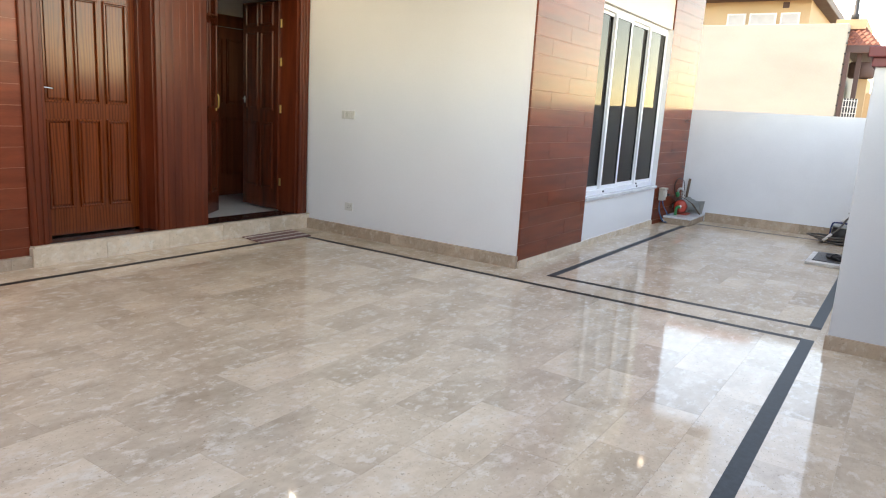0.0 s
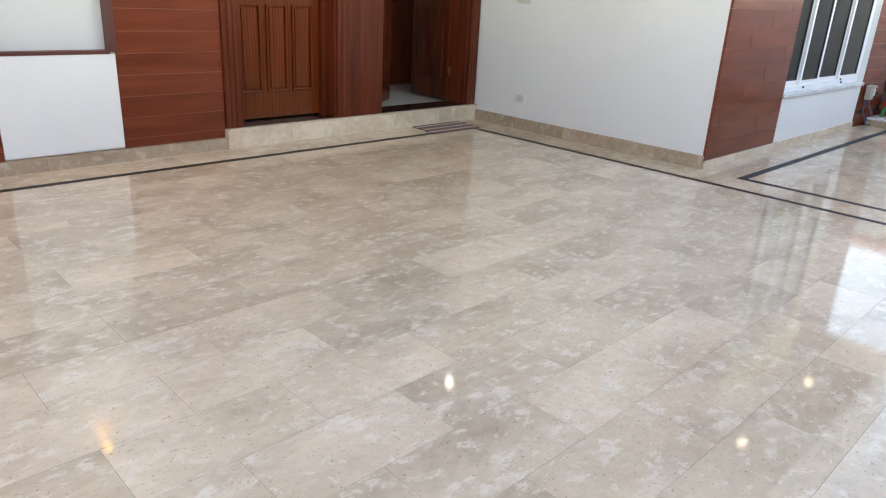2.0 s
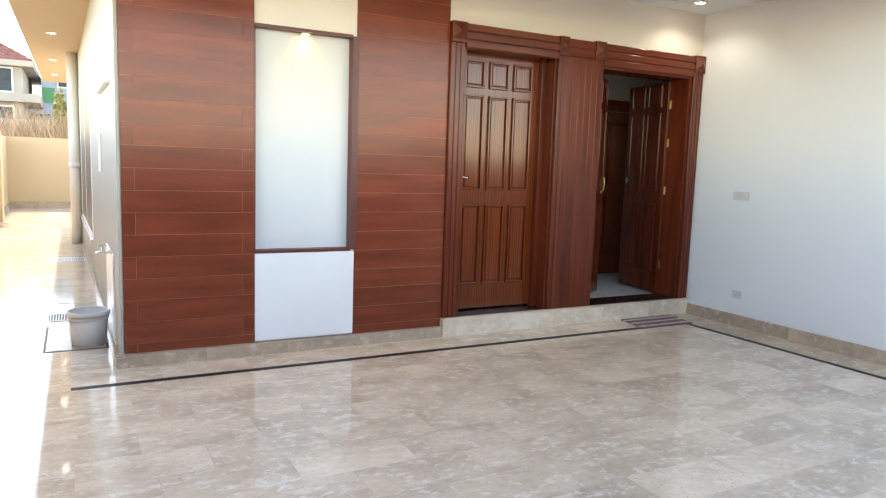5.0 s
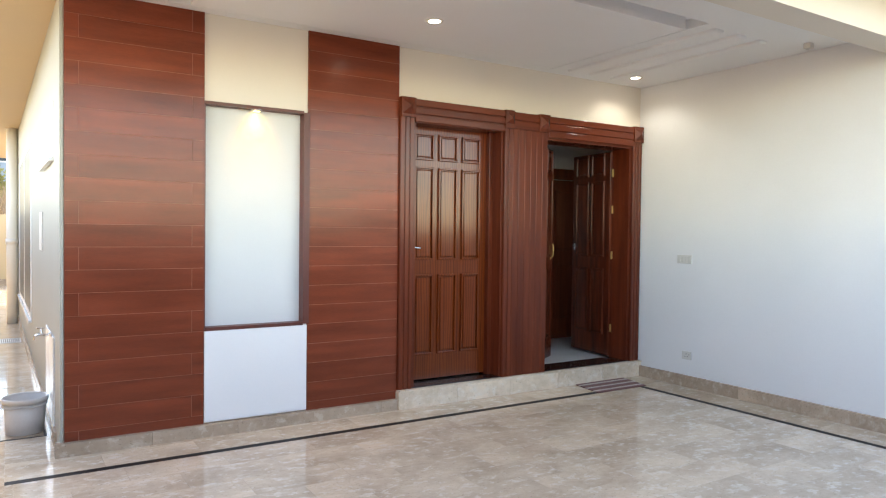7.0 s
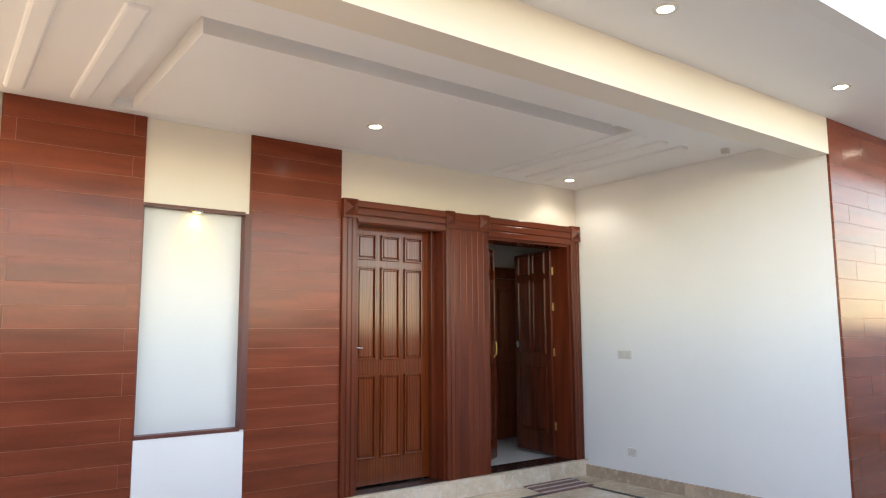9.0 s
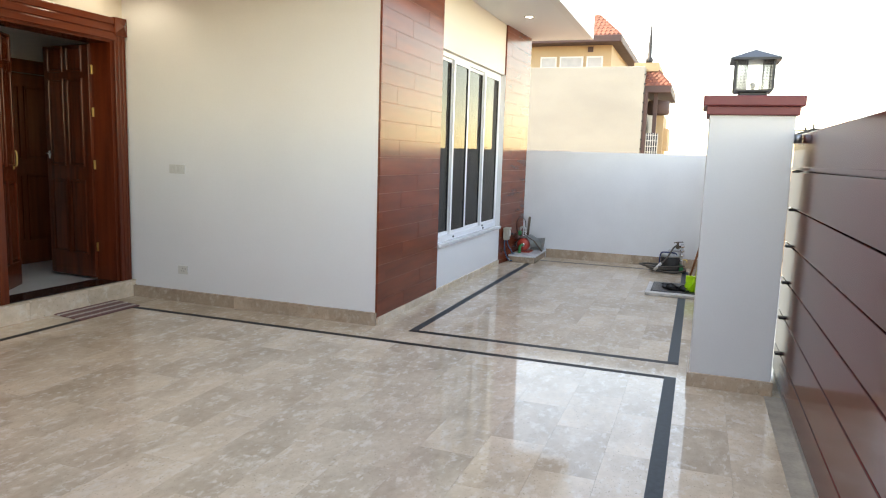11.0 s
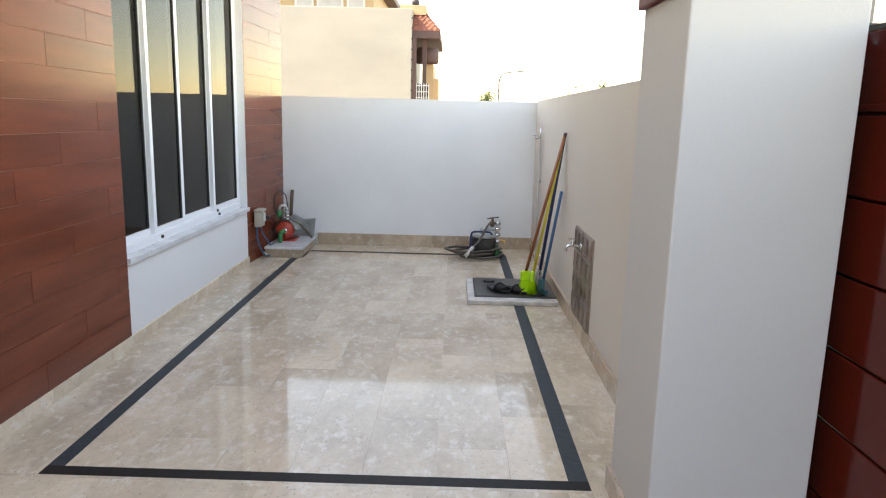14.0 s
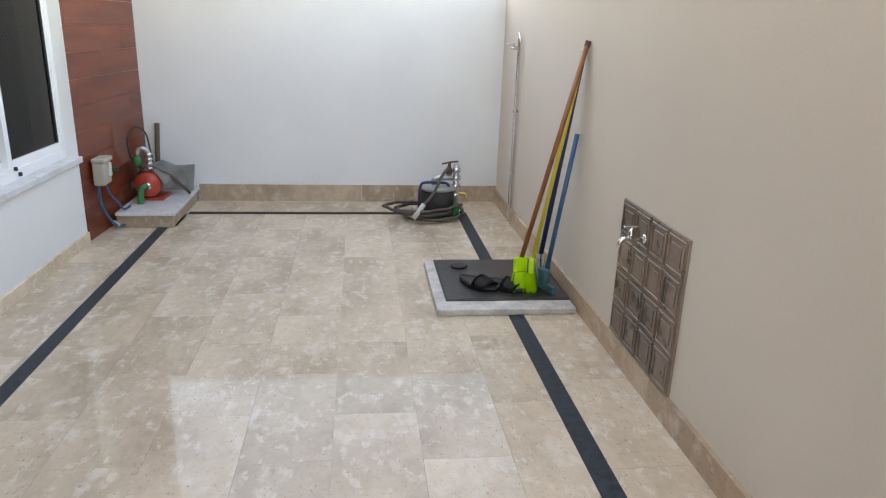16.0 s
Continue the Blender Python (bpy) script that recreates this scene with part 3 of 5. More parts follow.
# ---- timber doors ----
def panel_leaf(name, width, height, thick, parent, m, rows, cols, mat):
    """A frame-and-panel leaf in its own plane: x along the width, z up, then placed by m."""
    stile, gap = 0.080, 0.052
    xs = [stile + i * (width - 2 * stile + gap) / cols for i in range(cols)]
    pw = (width - 2 * stile + gap) / cols - gap
    body = boxes((0, width, -thick / 2, thick / 2, 0, height), bevel=0.003)
    body.transform(m)
    leaf = part(name, body, mat, parent)
    for z0, z1 in rows:
        for x0 in xs:
            for s in (-1, 1):
                bm = bmesh.new()
                ys = s * thick / 2
                for (a, b, c, d) in ((x0, x0 + pw, z0, z0 + 0.018), (x0, x0 + pw, z1 - 0.018, z1), (x0, x0 + 0.018, z0 + 0.018, z1 - 0.018), (x0 + pw - 0.018, x0 + pw, z0 + 0.018, z1 - 0.018)):
                    box(bm, a, b, min(ys, ys + s * 0.022), max(ys, ys + s * 0.022), c, d, bevel=0.005, seg=2)
                box(bm, x0 + 0.027, x0 + pw - 0.027, min(ys, ys + s * 0.014), max(ys, ys + s * 0.014), z0 + 0.027, z1 - 0.027, bevel=0.010, seg=2)
                bm.transform(m)
                part("panel", bm, mat, leaf)
    return leaf


ROWS3 = [(0.225, 0.955), (1.085, 1.925), (1.985, 2.225)]


def lever(parent, m, mat):
    bm = merge(boxes((-0.014, 0.014, -0.008, 0, -0.03, 0.05), bevel=0.004), tube(smooth_path([(0, -0.01, 0.02), (0, -0.04, 0.02), (0.02, -0.046, 0.02), (0.09, -0.045, 0.012)], 5), 0.007))
    bm.transform(m)
    part("lever_handle", bm, mat, parent, "chrome lever handle")


door1 = thing("door_1", (-5.90, 4.7, 0.165), "closed varnished brown panelled door in a deep timber frame", "door", kind="structure")
m1 = Matrix.Translation((-5.915, 4.255, 0.185)) @ Matrix.Rotation(radians(90), 4, "Z")
leaf1 = panel_leaf("leaf", 0.872, 2.30, 0.045, door1, m1, ROWS3, 3, M_DOOR)
lever(leaf1, Matrix.Translation((-5.890, 4.30, 1.365)) @ Matrix.Rotation(radians(90), 4, "Z"), M_CHROME)
part("jamb", boxes((-5.95, XD, 4.226, 4.254, 0.165, 2.466)), M_TRIM, door1)
part("jamb", boxes((-5.97, XD, 5.172, 5.192, 0.165, 2.466)), M_TRIM, door1)
part("jamb", boxes((-5.97, -5.84, 5.128, 5.172, 0.165, 2.470), bevel=0.004), M_TRIM, door1)
part("head", boxes((-5.97, XD, 4.254, 5.172, 2.466, 2.489)), M_TRIMH, door1)
part("threshold", boxes((-5.97, -5.70, 4.226, 5.192, 0.150, 0.172)), M_SOLE, door1, "polished black granite threshold")

door2 = thing("door_2", (-5.90, 6.3, 0.165), "open double-leaf panelled entrance door, hall shade in its varnish colour", "door", kind="structure")
a2 = Matrix.Translation((-5.955, 6.865, 0.185)) @ Matrix.Rotation(radians(174), 4, "Z")
leaf2 = panel_leaf("leaf", 0.66, 2.24, 0.045, door2, a2, ROWS3, 2, M_DOORSHADE)
lever(leaf2, a2 @ Matrix.Translation((0.61, 0.024, 1.18)) @ Matrix.Rotation(radians(180), 4, "Z"), M_CHROME)
a3 = Matrix.Translation((-5.955, 5.775, 0.185)) @ Matrix.Rotation(radians(123), 4, "Z")
leaf3 = panel_leaf("leaf", 0.61, 2.24, 0.045, door2, a3, ROWS3, 2, M_DOORSHADE)
bar = merge(tube(smooth_path([(0, 0, -0.11), (0, -0.04, -0.09), (0, -0.045, 0), (0, -0.04, 0.09), (0, 0, 0.11)], 6), 0.010),
            boxes((-0.022, 0.022, -0.008, 0.0, -0.15, 0.15), bevel=0.004))
bar.transform(Matrix.Translation((-6.235, 6.245, 1.34)) @ Matrix.Rotation(radians(123), 4, "Z") @ Matrix.Scale(0.65, 4))
part("pull_handle", bar, M_BRASS, leaf3, "brass pull handle")
for z in (0.45, 1.25, 1.75, 2.15):
    part("hinge", boxes((-5.945, -5.93, 6.852, 6.870, z, z + 0.085), bevel=0.003), M_BRASS, door2, "brass hinge")
part("jamb", boxes((-5.97, XD, 5.718, 5.738, 0.165, 2.455)), M_TRIM, door2)
part("jamb", boxes((-5.97, XD, 6.872, 6.902, 0.165, 2.455)), M_TRIM, door2)
part("head", boxes((-5.97, XD, 5.738, 6.872, 2.437, 2.457)), M_TRIMH, door2)
part("threshold", boxes((-5.97, -5.70, 5.718, 6.902, 0.150, 0.172)), M_SOLE, door2, "polished black granite threshold")

surround = thing("door_surround", (XD, 5.57, 0.165), "fluted dark timber surround framing both doors", "door surround", kind="structure")


def fluted(y0, y1, z0, z1, n, flat, proud=0.030):
    """A fluted board: n raised fillets on a backing, standing or lying."""
    bm = boxes((XD - 0.02, XD + 0.022, y0, y1, z0, z1))
    for i in range(n):
        if flat:
            w = (z1 - z0) / n
            box(bm, XD + 0.018, XD + 0.040, y0, y1, z0 + i * w + 0.004, z0 + (i + 1) * w - 0.004, bevel=0.006, seg=2)
        else:
            w = (y1 - y0) / n
            box(bm, XD + 0.018, XD + proud, y0 + i * w + 0.003, y0 + (i + 1) * w - 0.003, z0, z1, bevel=0.004, seg=1)
    return bm


part("pilaster", fluted(4.086, 4.224, 0.165, 2.505, 3, False), M_TRIM, surround)
part("pilaster", fluted(5.192, 5.29, 0.165, 2.505, 2, False), M_TRIM, surround)
part("middle_panel", fluted(5.29, 5.72, 0.165, 2.505, 6, False, 0.0255), M_TRIM, surround)
part("pilaster", fluted(6.902, 7.035, 0.165, 2.505, 3, False), M_TRIM, surround)
part("lintel", fluted(4.225, 5.19, 2.468, 2.668, 3, True), M_TRIMH, surround)
part("lintel", fluted(5.29, 5.60, 2.505, 2.665, 2, True), M_TRIMH, surround)
part("lintel", fluted(5.72, 6.90, 2.455, 2.665, 3, True), M_TRIMH, surround)
for y0, y1 in ((4.084, 4.226), (5.186, 5.292), (5.600, 5.726), (6.898, 7.037)):
    bm = boxes((XD - 0.02, XD + 0.050, y0, y1, 2.503, 2.672), bevel=0.003)
    c = ((y0 + y1) / 2, 2.592)
    q = bmesh.ops.create_cone(bm, cap_ends=True, segments=4, radius1=(y1 - y0) * 0.66, radius2=0.0, depth=0.040)
    bmesh.ops.transform(bm, matrix=Matrix.Translation((XD + 0.068, c[0], c[1])) @ Matrix.Rotation(radians(90), 4, "Y") @ Matrix.Rotation(radians(45), 4, "Z"), verts=q["verts"])
    part("corner_block", bm, M_TRIM, surround)

# entrance hall behind the open door
setting("hall_floor", boxes((-8.6, -5.97, 4.4, 8.8, 0.10, 0.160)), M_INFLOOR, "pale tiled hall floor", "floor")
setting("hall_wall", boxes((-7.5, -7.34, 5.42, 8.4, 0, ZC), (-8.4, -5.97, 5.3, 5.42, 0, ZC), (-8.4, -5.97, 8.4, 8.55, 0, ZC)), M_WHITE, "white hall walls", "wall")
hall_door = thing("door_3", (-7.32, 7.2, 0.16), "dark brown panelled inner door at the end of the hall", "door", kind="structure")
part("frame", boxes((-7.345, -7.29, 6.55, 6.68, 0.16, 2.36), (-7.345, -7.29, 7.72, 7.85, 0.16, 2.36), (-7.345, -7.29, 6.68, 7.72, 2.22, 2.36)), M_TRIM, hall_door)
panel_leaf("leaf", 1.04, 2.05, 0.04, hall_door, Matrix.Translation((-7.32, 6.68, 0.165)) @ Matrix.Rotation(radians(90), 4, "Z"), [(0.26, 0.98), (1.14, 1.92)], 2, M_TRIM)


# ---- window ----
def porch_window():
    w = thing("window_1", (XW, 9.65, 0.53), "white aluminium sliding window with dark tinted glass", "window", kind="structure")
    xf, y0, y1, z0, z1 = XW - 0.065, 8.42, 10.925, 0.545, 2.578
    part("frame", boxes((xf - 0.09, xf, y0, y0 + 0.045, z0, z1), (xf - 0.09, xf, y1 - 0.05, y1, z0, z1),
                        (xf - 0.09, xf + 0.015, y0 + 0.045, y1 - 0.05, z0, z0 + 0.055), (xf - 0.09, xf, y0 + 0.045, y1 - 0.05, z1 - 0.05, z1), bevel=0.003), M_ALU, w)
    edges = [y0 + 0.04, 9.08, 9.58, 10.245, y1 - 0.045]
    for i in range(4):
        a, b = edges[i], edges[i + 1]
        d = -0.034 if i in (0, 2) else -0.004
        s, lo, hi = 0.044, z0 + 0.055, z1 - 0.05
        ob = part("sash", boxes((xf - 0.03 + d, xf + d, a - 0.02, a + s - 0.02, lo, hi), (xf - 0.03 + d, xf + d, b - s + 0.02, b + 0.02, lo, hi),
                                (xf - 0.03 + d, xf + d, a + s - 0.02, b - s + 0.02, lo, lo + 0.04), (xf - 0.03 + d, xf + d, a + s - 0.02, b - s + 0.02, hi - 0.035, hi), bevel=0.002), M_ALU, w)
        pane = part("pane", boxes((xf - 0.018 + d, xf - 0.012 + d, a + s - 0.02, b - s + 0.02, lo + 0.04, hi - 0.035)), M_GLASS, ob, "dark tinted glass")
        pane.visible_shadow = False
        part("seal", boxes((xf - 0.012 + d, xf - 0.004 + d, a + s - 0.02, a + s - 0.008, lo + 0.04, hi - 0.035),
                           (xf - 0.012 + d, xf - 0.004 + d, b - s + 0.006, b - s + 0.02, lo + 0.04, hi - 0.035)), M_RUBBER, ob, "black rubber seal")
    for y, z in ((9.12, 0.575), (10.24, 0.605), (10.28, 0.57)):
        part("latch", lathe([(0, 0), (0.011, 0), (0.011, 0.012), (0, 0.014)], (xf + 0.015, y, z), 12, "x"), M_RUBBER, w, "black latch stud")
    part("sill", boxes((xf - 0.02, XW + 0.022, 8.505, 10.932, 0.508, 0.545), bevel=0.004), M_SILL, w, "grey marble sill")
    part("jamb", boxes((xf - 0.1, XW - 0.002, 10.925, 10.934, 0.545, 2.578)), M_WHITE, w, "white painted reveal")
    return w


porch_window()
setting("room_floor", boxes((-10.0, XW - 0.25, YW + 0.23, YE + 0.05, 0.0, 0.05)), M_ROOM, "unseen room floor behind the window in darkened paint", "floor")

# skirtings, step
step = setting("step", boxes((X1 - 0.1, -5.675, 4.12, YW, 0, 0.152), (X1 - 0.1, -5.655, 4.076, 4.135, 0, 0.1345)), M_STEP, "beige marble step under the doors", "step")
sk = setting("baseboard", boxes((X1 - 0.02, -5.69, YP - 0.02, 4.085, 0, 0.088)), M_GROUT, "beige marble skirting along the yard walls", "skirting")

# ---- neighbouring houses ----
def tiled_roof(x0, x1, y0, y1, z0, z1, inset, parent, name="roof"):
    """A hipped roof of rounded tile rows rising from the eaves to a flat top."""
    a = inset
    bm = boxes((x0 + 0.05, x1 - 0.05, y0 + 0.05, y1 - 0.05, z0 - 0.05, z0 + 0.01))
    under = [bm.verts.new(p) for p in ((x0, y0, z0), (x1, y0, z0), (x1, y1, z0), (x0, y1, z0), (x0 + a, y0 + a, z1), (x1 - a, y0 + a, z1), (x1 - a, y1 - a, z1), (x0 + a, y1 - a, z1))]
    for i in range(4):
        bm.faces.new((under[i], under[(i + 1) % 4], under[(i + 1) % 4 + 4], under[i + 4]))
    n = 7
    for i in range(n):
        t0, t1 = i / n, (i + 1) / n
        for side in range(4):
            a, b = inset * t0, inset * t1
            za, zb = z0 + (z1 - z0) * t0, z0 + (z1 - z0) * t1
            ca = [(x0 + a, y0 + a), (x1 - a, y0 + a), (x1 - a, y1 - a), (x0 + a, y1 - a)]
            cb = [(x0 + b, y0 + b), (x1 - b, y0 + b), (x1 - b, y1 - b), (x0 + b, y1 - b)]
            p, q, r, s = Vector(ca[side]), Vector(ca[(side + 1) % 4]), Vector(cb[(side + 1) % 4]), Vector(cb[side])
            k = max(2, int((q - p).length / 0.17))
            for j in range(k):
                u0, u1 = j / k, (j + 1) / k
                f0, f1, g0, g1 = p.lerp(q, u0), p.lerp(q, u1), s.lerp(r, u0), s.lerp(r, u1)
                fm, gm = p.lerp(q, (u0 + u1) / 2), s.lerp(r, (u0 + u1) / 2)
                vs = [bm.verts.new((*f0, za + 0.02)), bm.verts.new((*fm, za + 0.11)), bm.verts.new((*f1, za + 0.02)),
                      bm.verts.new((*g1, zb)), bm.verts.new((*gm, zb + 0.06)), bm.verts.new((*g0, zb))]
                bm.faces.new((vs[0], vs[1], vs[4], vs[5]))
                bm.faces.new((vs[1], vs[2], vs[3], vs[4]))
                bm.faces.new((vs[0], vs[2], vs[1]))
    return part(name, bm, M_ROOF, parent, "terracotta tiles")


def neighbour_house():
    h = thing("neighbour_house", (-6, 31, -0.3), "two-storey peach and cream house with terracotta tiled roofs", "house")
    part("side_wall", boxes((-13, -2.55, 28.0, 28.3, -0.3, 4.86), (-2.85, -2.55, 28.3, 34, -0.3, 4.86), bevel=0.02), M_NBWALL, h, "stained cream rendered blank wall")
    part("upper_wall", boxes((-13, -4.15, 31.0, 40, 2.0, 6.15)), M_NBORANGE, h, "peach painted upper storey")
    for x, w in ((-8.6, 0.45), (-6.7, 0.34), (-5.75, 0.48), (-4.8, 0.33)):
        wob = part("window", boxes((x - w, x + w, 30.94, 31.02, 4.2, 5.66)), M_HOUSEW, h)
        part("pane", boxes((x - w + 0.06, x + w - 0.06, 30.925, 30.945, 4.3, 5.60)), M_BUCKET, wob, "pale blind")
    part("vent", boxes((-5.1, -4.88, 30.96, 31.02, 5.83, 6.04)), M_EAVE, h)
    part("eave", boxes((-14, -3.7, 30.2, 41, 6.10, 6.37), bevel=0.03), M_EAVE, h, "dark brown eave")
    tiled_roof(-14, -3.75, 30.25, 41, 6.35, 7.3, 1.0, h)
    part("roof_top", boxes((-13, -4.75, 31.3, 40, 6.9, 7.36)), M_NBORANGE, h)
    part("porch_eave", boxes((-2.55, -1.62, 28.2, 33, 3.95, 4.2), bevel=0.02), M_EAVE, h, "dark brown porch eave")
    tiled_roof(-4.0, -1.64, 28.2, 33, 4.18, 4.9, 0.62, h, "porch_roof")
    part("porch_top", boxes((-3.0, -2.12, 28.6, 32, 4.75, 5.06)), M_NBORANGE, h)
    part("post", boxes((-2.53, -2.40, 28.05, 28.25, -0.3, 3.98)), M_EAVE, h)
    part("post", boxes((-2.22, -2.08, 28.5, 28.65, -0.3, 3.98)), M_EAVE, h)
    part("balcony", lathe([(0, 3.22), (0.36, 3.22), (0.40, 3.28), (0.40, 3.70), (0.36, 3.74), (0, 3.74)], (-2.08, 29.3, 0), 20), M_EAVE, h, "brown rounded balcony front")
    part("lower_wall", boxes((-2.12, -1.86, 29.2, 31.5, -0.3, 3.2), (-1.86, -1.70, 29.6, 31.5, 1.9, 2.75)), M_NBORANGE, h, "peach wall under the balcony")
    screen = part("screen", boxes((-2.38, -1.96, 28.14, 28.16, 1.5, 2.50)), M_DARKWIN, h, "pale grille over dark glass")
    for i in range(6):
        part("bar", boxes((-2.38 + i * 0.08, -2.36 + i * 0.08, 28.10, 28.13, 1.5, 2.5)), M_HOUSEW, screen)
    for i in range(5):
        part("bar", boxes((-2.39, -1.95, 28.085, 28.10, 1.62 + i * 0.2, 1.64 + i * 0.2)), M_HOUSEW, screen)
    part("finial", lathe([(0, 6.45), (0.022, 6.4), (0.06, 5.7), (0.075, 5.25), (0.13, 5.2), (0.12, 5.06), (0, 5.05)], (-2.48, 28.7, 0), 8), M_IRON, h, "dark pointed finial")
    for i in range(9):
        z = 1.9 + i * 0.33
        part("bracket", boxes((-2.56, -2.50, 27.96, 28.02, z, z + 0.05)), M_IRON, h)
    return h


neighbour_house()


def street_house(name, label, x0, x1, y0, y1, z1, mat, trim, face, band=0.3, levels=None, ledge=None):
    """A plain two-storey villa: walls, flat roof slab, parapet, windows on the face towards the yard."""
    h = thing(name, ((x0 + x1) / 2, (y0 + y1) / 2, -0.3), label, "house")
    part("wall", boxes((x0, x1, y0, y1, -0.3, z1)), mat, h)
    part("roof", boxes((x0 - 0.6, x1 + 0.6, y0 - 0.6, y1 + 0.6, z1, z1 + 0.35), bevel=0.02), trim, h)
    part("parapet", boxes((x0 + 0.4, x1 - 2.0, y0 + 0.4, y1 - 2.5, z1 + 0.35, z1 + 1.3)), mat, h)
    ledge = ledge or z1 * 0.48
    part("canopy", boxes((x0 - 0.9, x1 + 0.9, y0 - 0.9, y1 + 0.9, ledge, ledge + band)), trim, h)
    k = 3
    for fl in (0, 1):
        for i in range(k):
            u = (i + 0.5) / k
            zc = levels[fl] if levels else z1 * (0.24 + 0.5 * fl)
            if face == "w":
                y = y0 + u * (y1 - y0)
                fr = part("window", boxes((x0 - 0.06, x0 + 0.02, y - 0.8, y + 0.8, zc - 0.7, zc + 0.8)), M_HOUSEW, h)
                for s in (-1, 1):
                    part("pane", boxes((x0 - 0.08, x0 - 0.055, y + s * 0.38 - 0.33, y + s * 0.38 + 0.33, zc - 0.6, zc + 0.7)), M_DARKWIN, fr)
                x = x0 + u * (x1 - x0)
                fr = part("window", boxes((x - 0.7, x + 0.7, y0 - 0.06, y0 + 0.02, zc - 0.7, zc + 0.8)), M_HOUSEW, h)
                for s in (-1, 1):
                    part("pane", boxes((x + s * 0.33 - 0.28, x + s * 0.33 + 0.28, y0 - 0.08, y0 - 0.055, zc - 0.6, zc + 0.7)), M_DARKWIN, fr)
            else:
                y = y0 + u * (y1 - y0)
                fr = part("window", boxes((x1 - 0.02, x1 + 0.06, y - 0.8, y + 0.8, zc - 0.7, zc + 0.8)), M_HOUSEW, h)
                for s in (-1, 1):
                    part("pane", boxes((x1 + 0.055, x1 + 0.08, y + s * 0.38 - 0.33, y + s * 0.38 + 0.33, zc - 0.6, zc + 0.7)), M_DARKWIN, fr)
    return h


street_house("street_house", "pale yellow two-storey house across the street", 17.4, 26, 36, 45.3, 7.65, M_NBYEL, M_NBYEL, "w", 0.3, (2.4, 6.55))
beige_house = street_house("street_house", "beige two-storey house with a balcony band and a red tiled roof", -62, -50, -9.0, -1.3, 6.5, M_HOUSEC, M_HOUSEC, "e", 0.5, (3.4, 5.65), 4.4)
tiled_roof(-62.6, -49.4, -9.6, -0.7, 6.85, 8.3, 2.4, beige_house)
blue_house = street_house("street_house", "blue-grey two-storey house with a green panel beyond the passage", -68, -56, -0.55, 10, 8.4, M_HOUSEB, M_HOUSEB, "e", 0.3, (3.2, 6.6))
part("panel", boxes((-56.02, -55.9, -0.45, 0.27, 4.86, 5.87)), M_GREEN, blue_house, "bright green wall panel")
setting("plot_wall", boxes((-46.2, -46, -8, 0.9, -0.3, 3.25)), M_CONC, "low grey wall behind the empty plot", "wall")


# ---- lamps ----
def downlight(x, y, z, label, mat, group):
    t = thing("downlight", (x, y, z), label, "ceiling light", group)
    part("rim", lathe([(0.045, 0.006), (0.045, -0.004), (0.066, -0.006), (0.070, 0.0), (0.070, 0.006)], (x, y, z), 24), M_PLASTIC, t, "white rim")
    part("lens", lathe([(0, -0.003), (0.045, -0.003), (0.045, 0.004), (0, 0.004)], (x, y, z), 24), mat, t, "lit diffuser")
    return t


LIT = "lit round white recessed downlight"
downlight(-4.855, 3.905, ZC - 0.036, LIT + " in the porch ceiling", M_LED, "porch downlights")
downlight(-5.405, 6.61, ZC - 0.001, LIT + " in the porch ceiling", M_LED, "porch downlights")
for y in (4.36, 6.40, 8.44, 10.46):
    downlight(-2.59, y, ZS - 0.001, LIT + " in the balcony soffit", M_LED, "soffit downlights")
for x, y in ((-11.5, 1.07), (-14.6, 1.02), (-17.2, 0.99)):
    downlight(x, y, ZC - 0.021, LIT + " in the passage soffit", M_LED, "passage downlights")
spot("porch_lamp", (-4.855, 3.905, ZC - 0.06), (-4.855, 3.905, 0), 5, (1, 0.97, 0.92), 90)
spot("corner_lamp", (-5.405, 6.61, ZC - 0.03), (-5.45, 6.66, 0), 1.5, (0.84, 0.93, 1.0), 135)
for y in (4.36, 6.40, 8.44, 10.46):
    spot("soffit_lamp", (-2.59, y, ZS - 0.03), (-2.59, y, 0), 1.0, (1, 0.97, 0.92), 100)

niche_lamp = thing("niche_light", (-5.757, 2.872, 2.44), "lit warm yellow spotlight in the niche head", "spotlight")
part("rim", lathe([(0.030, -0.004), (0.030, -0.014), (0.040, -0.014), (0.043, 0.0)], (-5.757, 2.872, 2.44), 20), M_CHROME, niche_lamp)
part("lens", lathe([(0, -0.010), (0.030, -0.010), (0.030, -0.004), (0, -0.004)], (-5.757, 2.872, 2.44), 20), M_WARM, niche_lamp, "glowing warm lens")
spot("niche_lamp", (-5.757, 2.872, 2.424), (-5.797, 2.872, 2.1), 2.4, (1.0, 0.46, 0.05), 105, 1.0)

sensor = thing("ceiling_sensor", (-3.74, 6.80, ZC), "small white plastic box on the porch ceiling", "sensor")
part("body", boxes((-3.77, -3.71, 6.775, 6.83, ZC - 0.045, ZC + 0.001), bevel=0.006), M_PLASTIC, sensor)


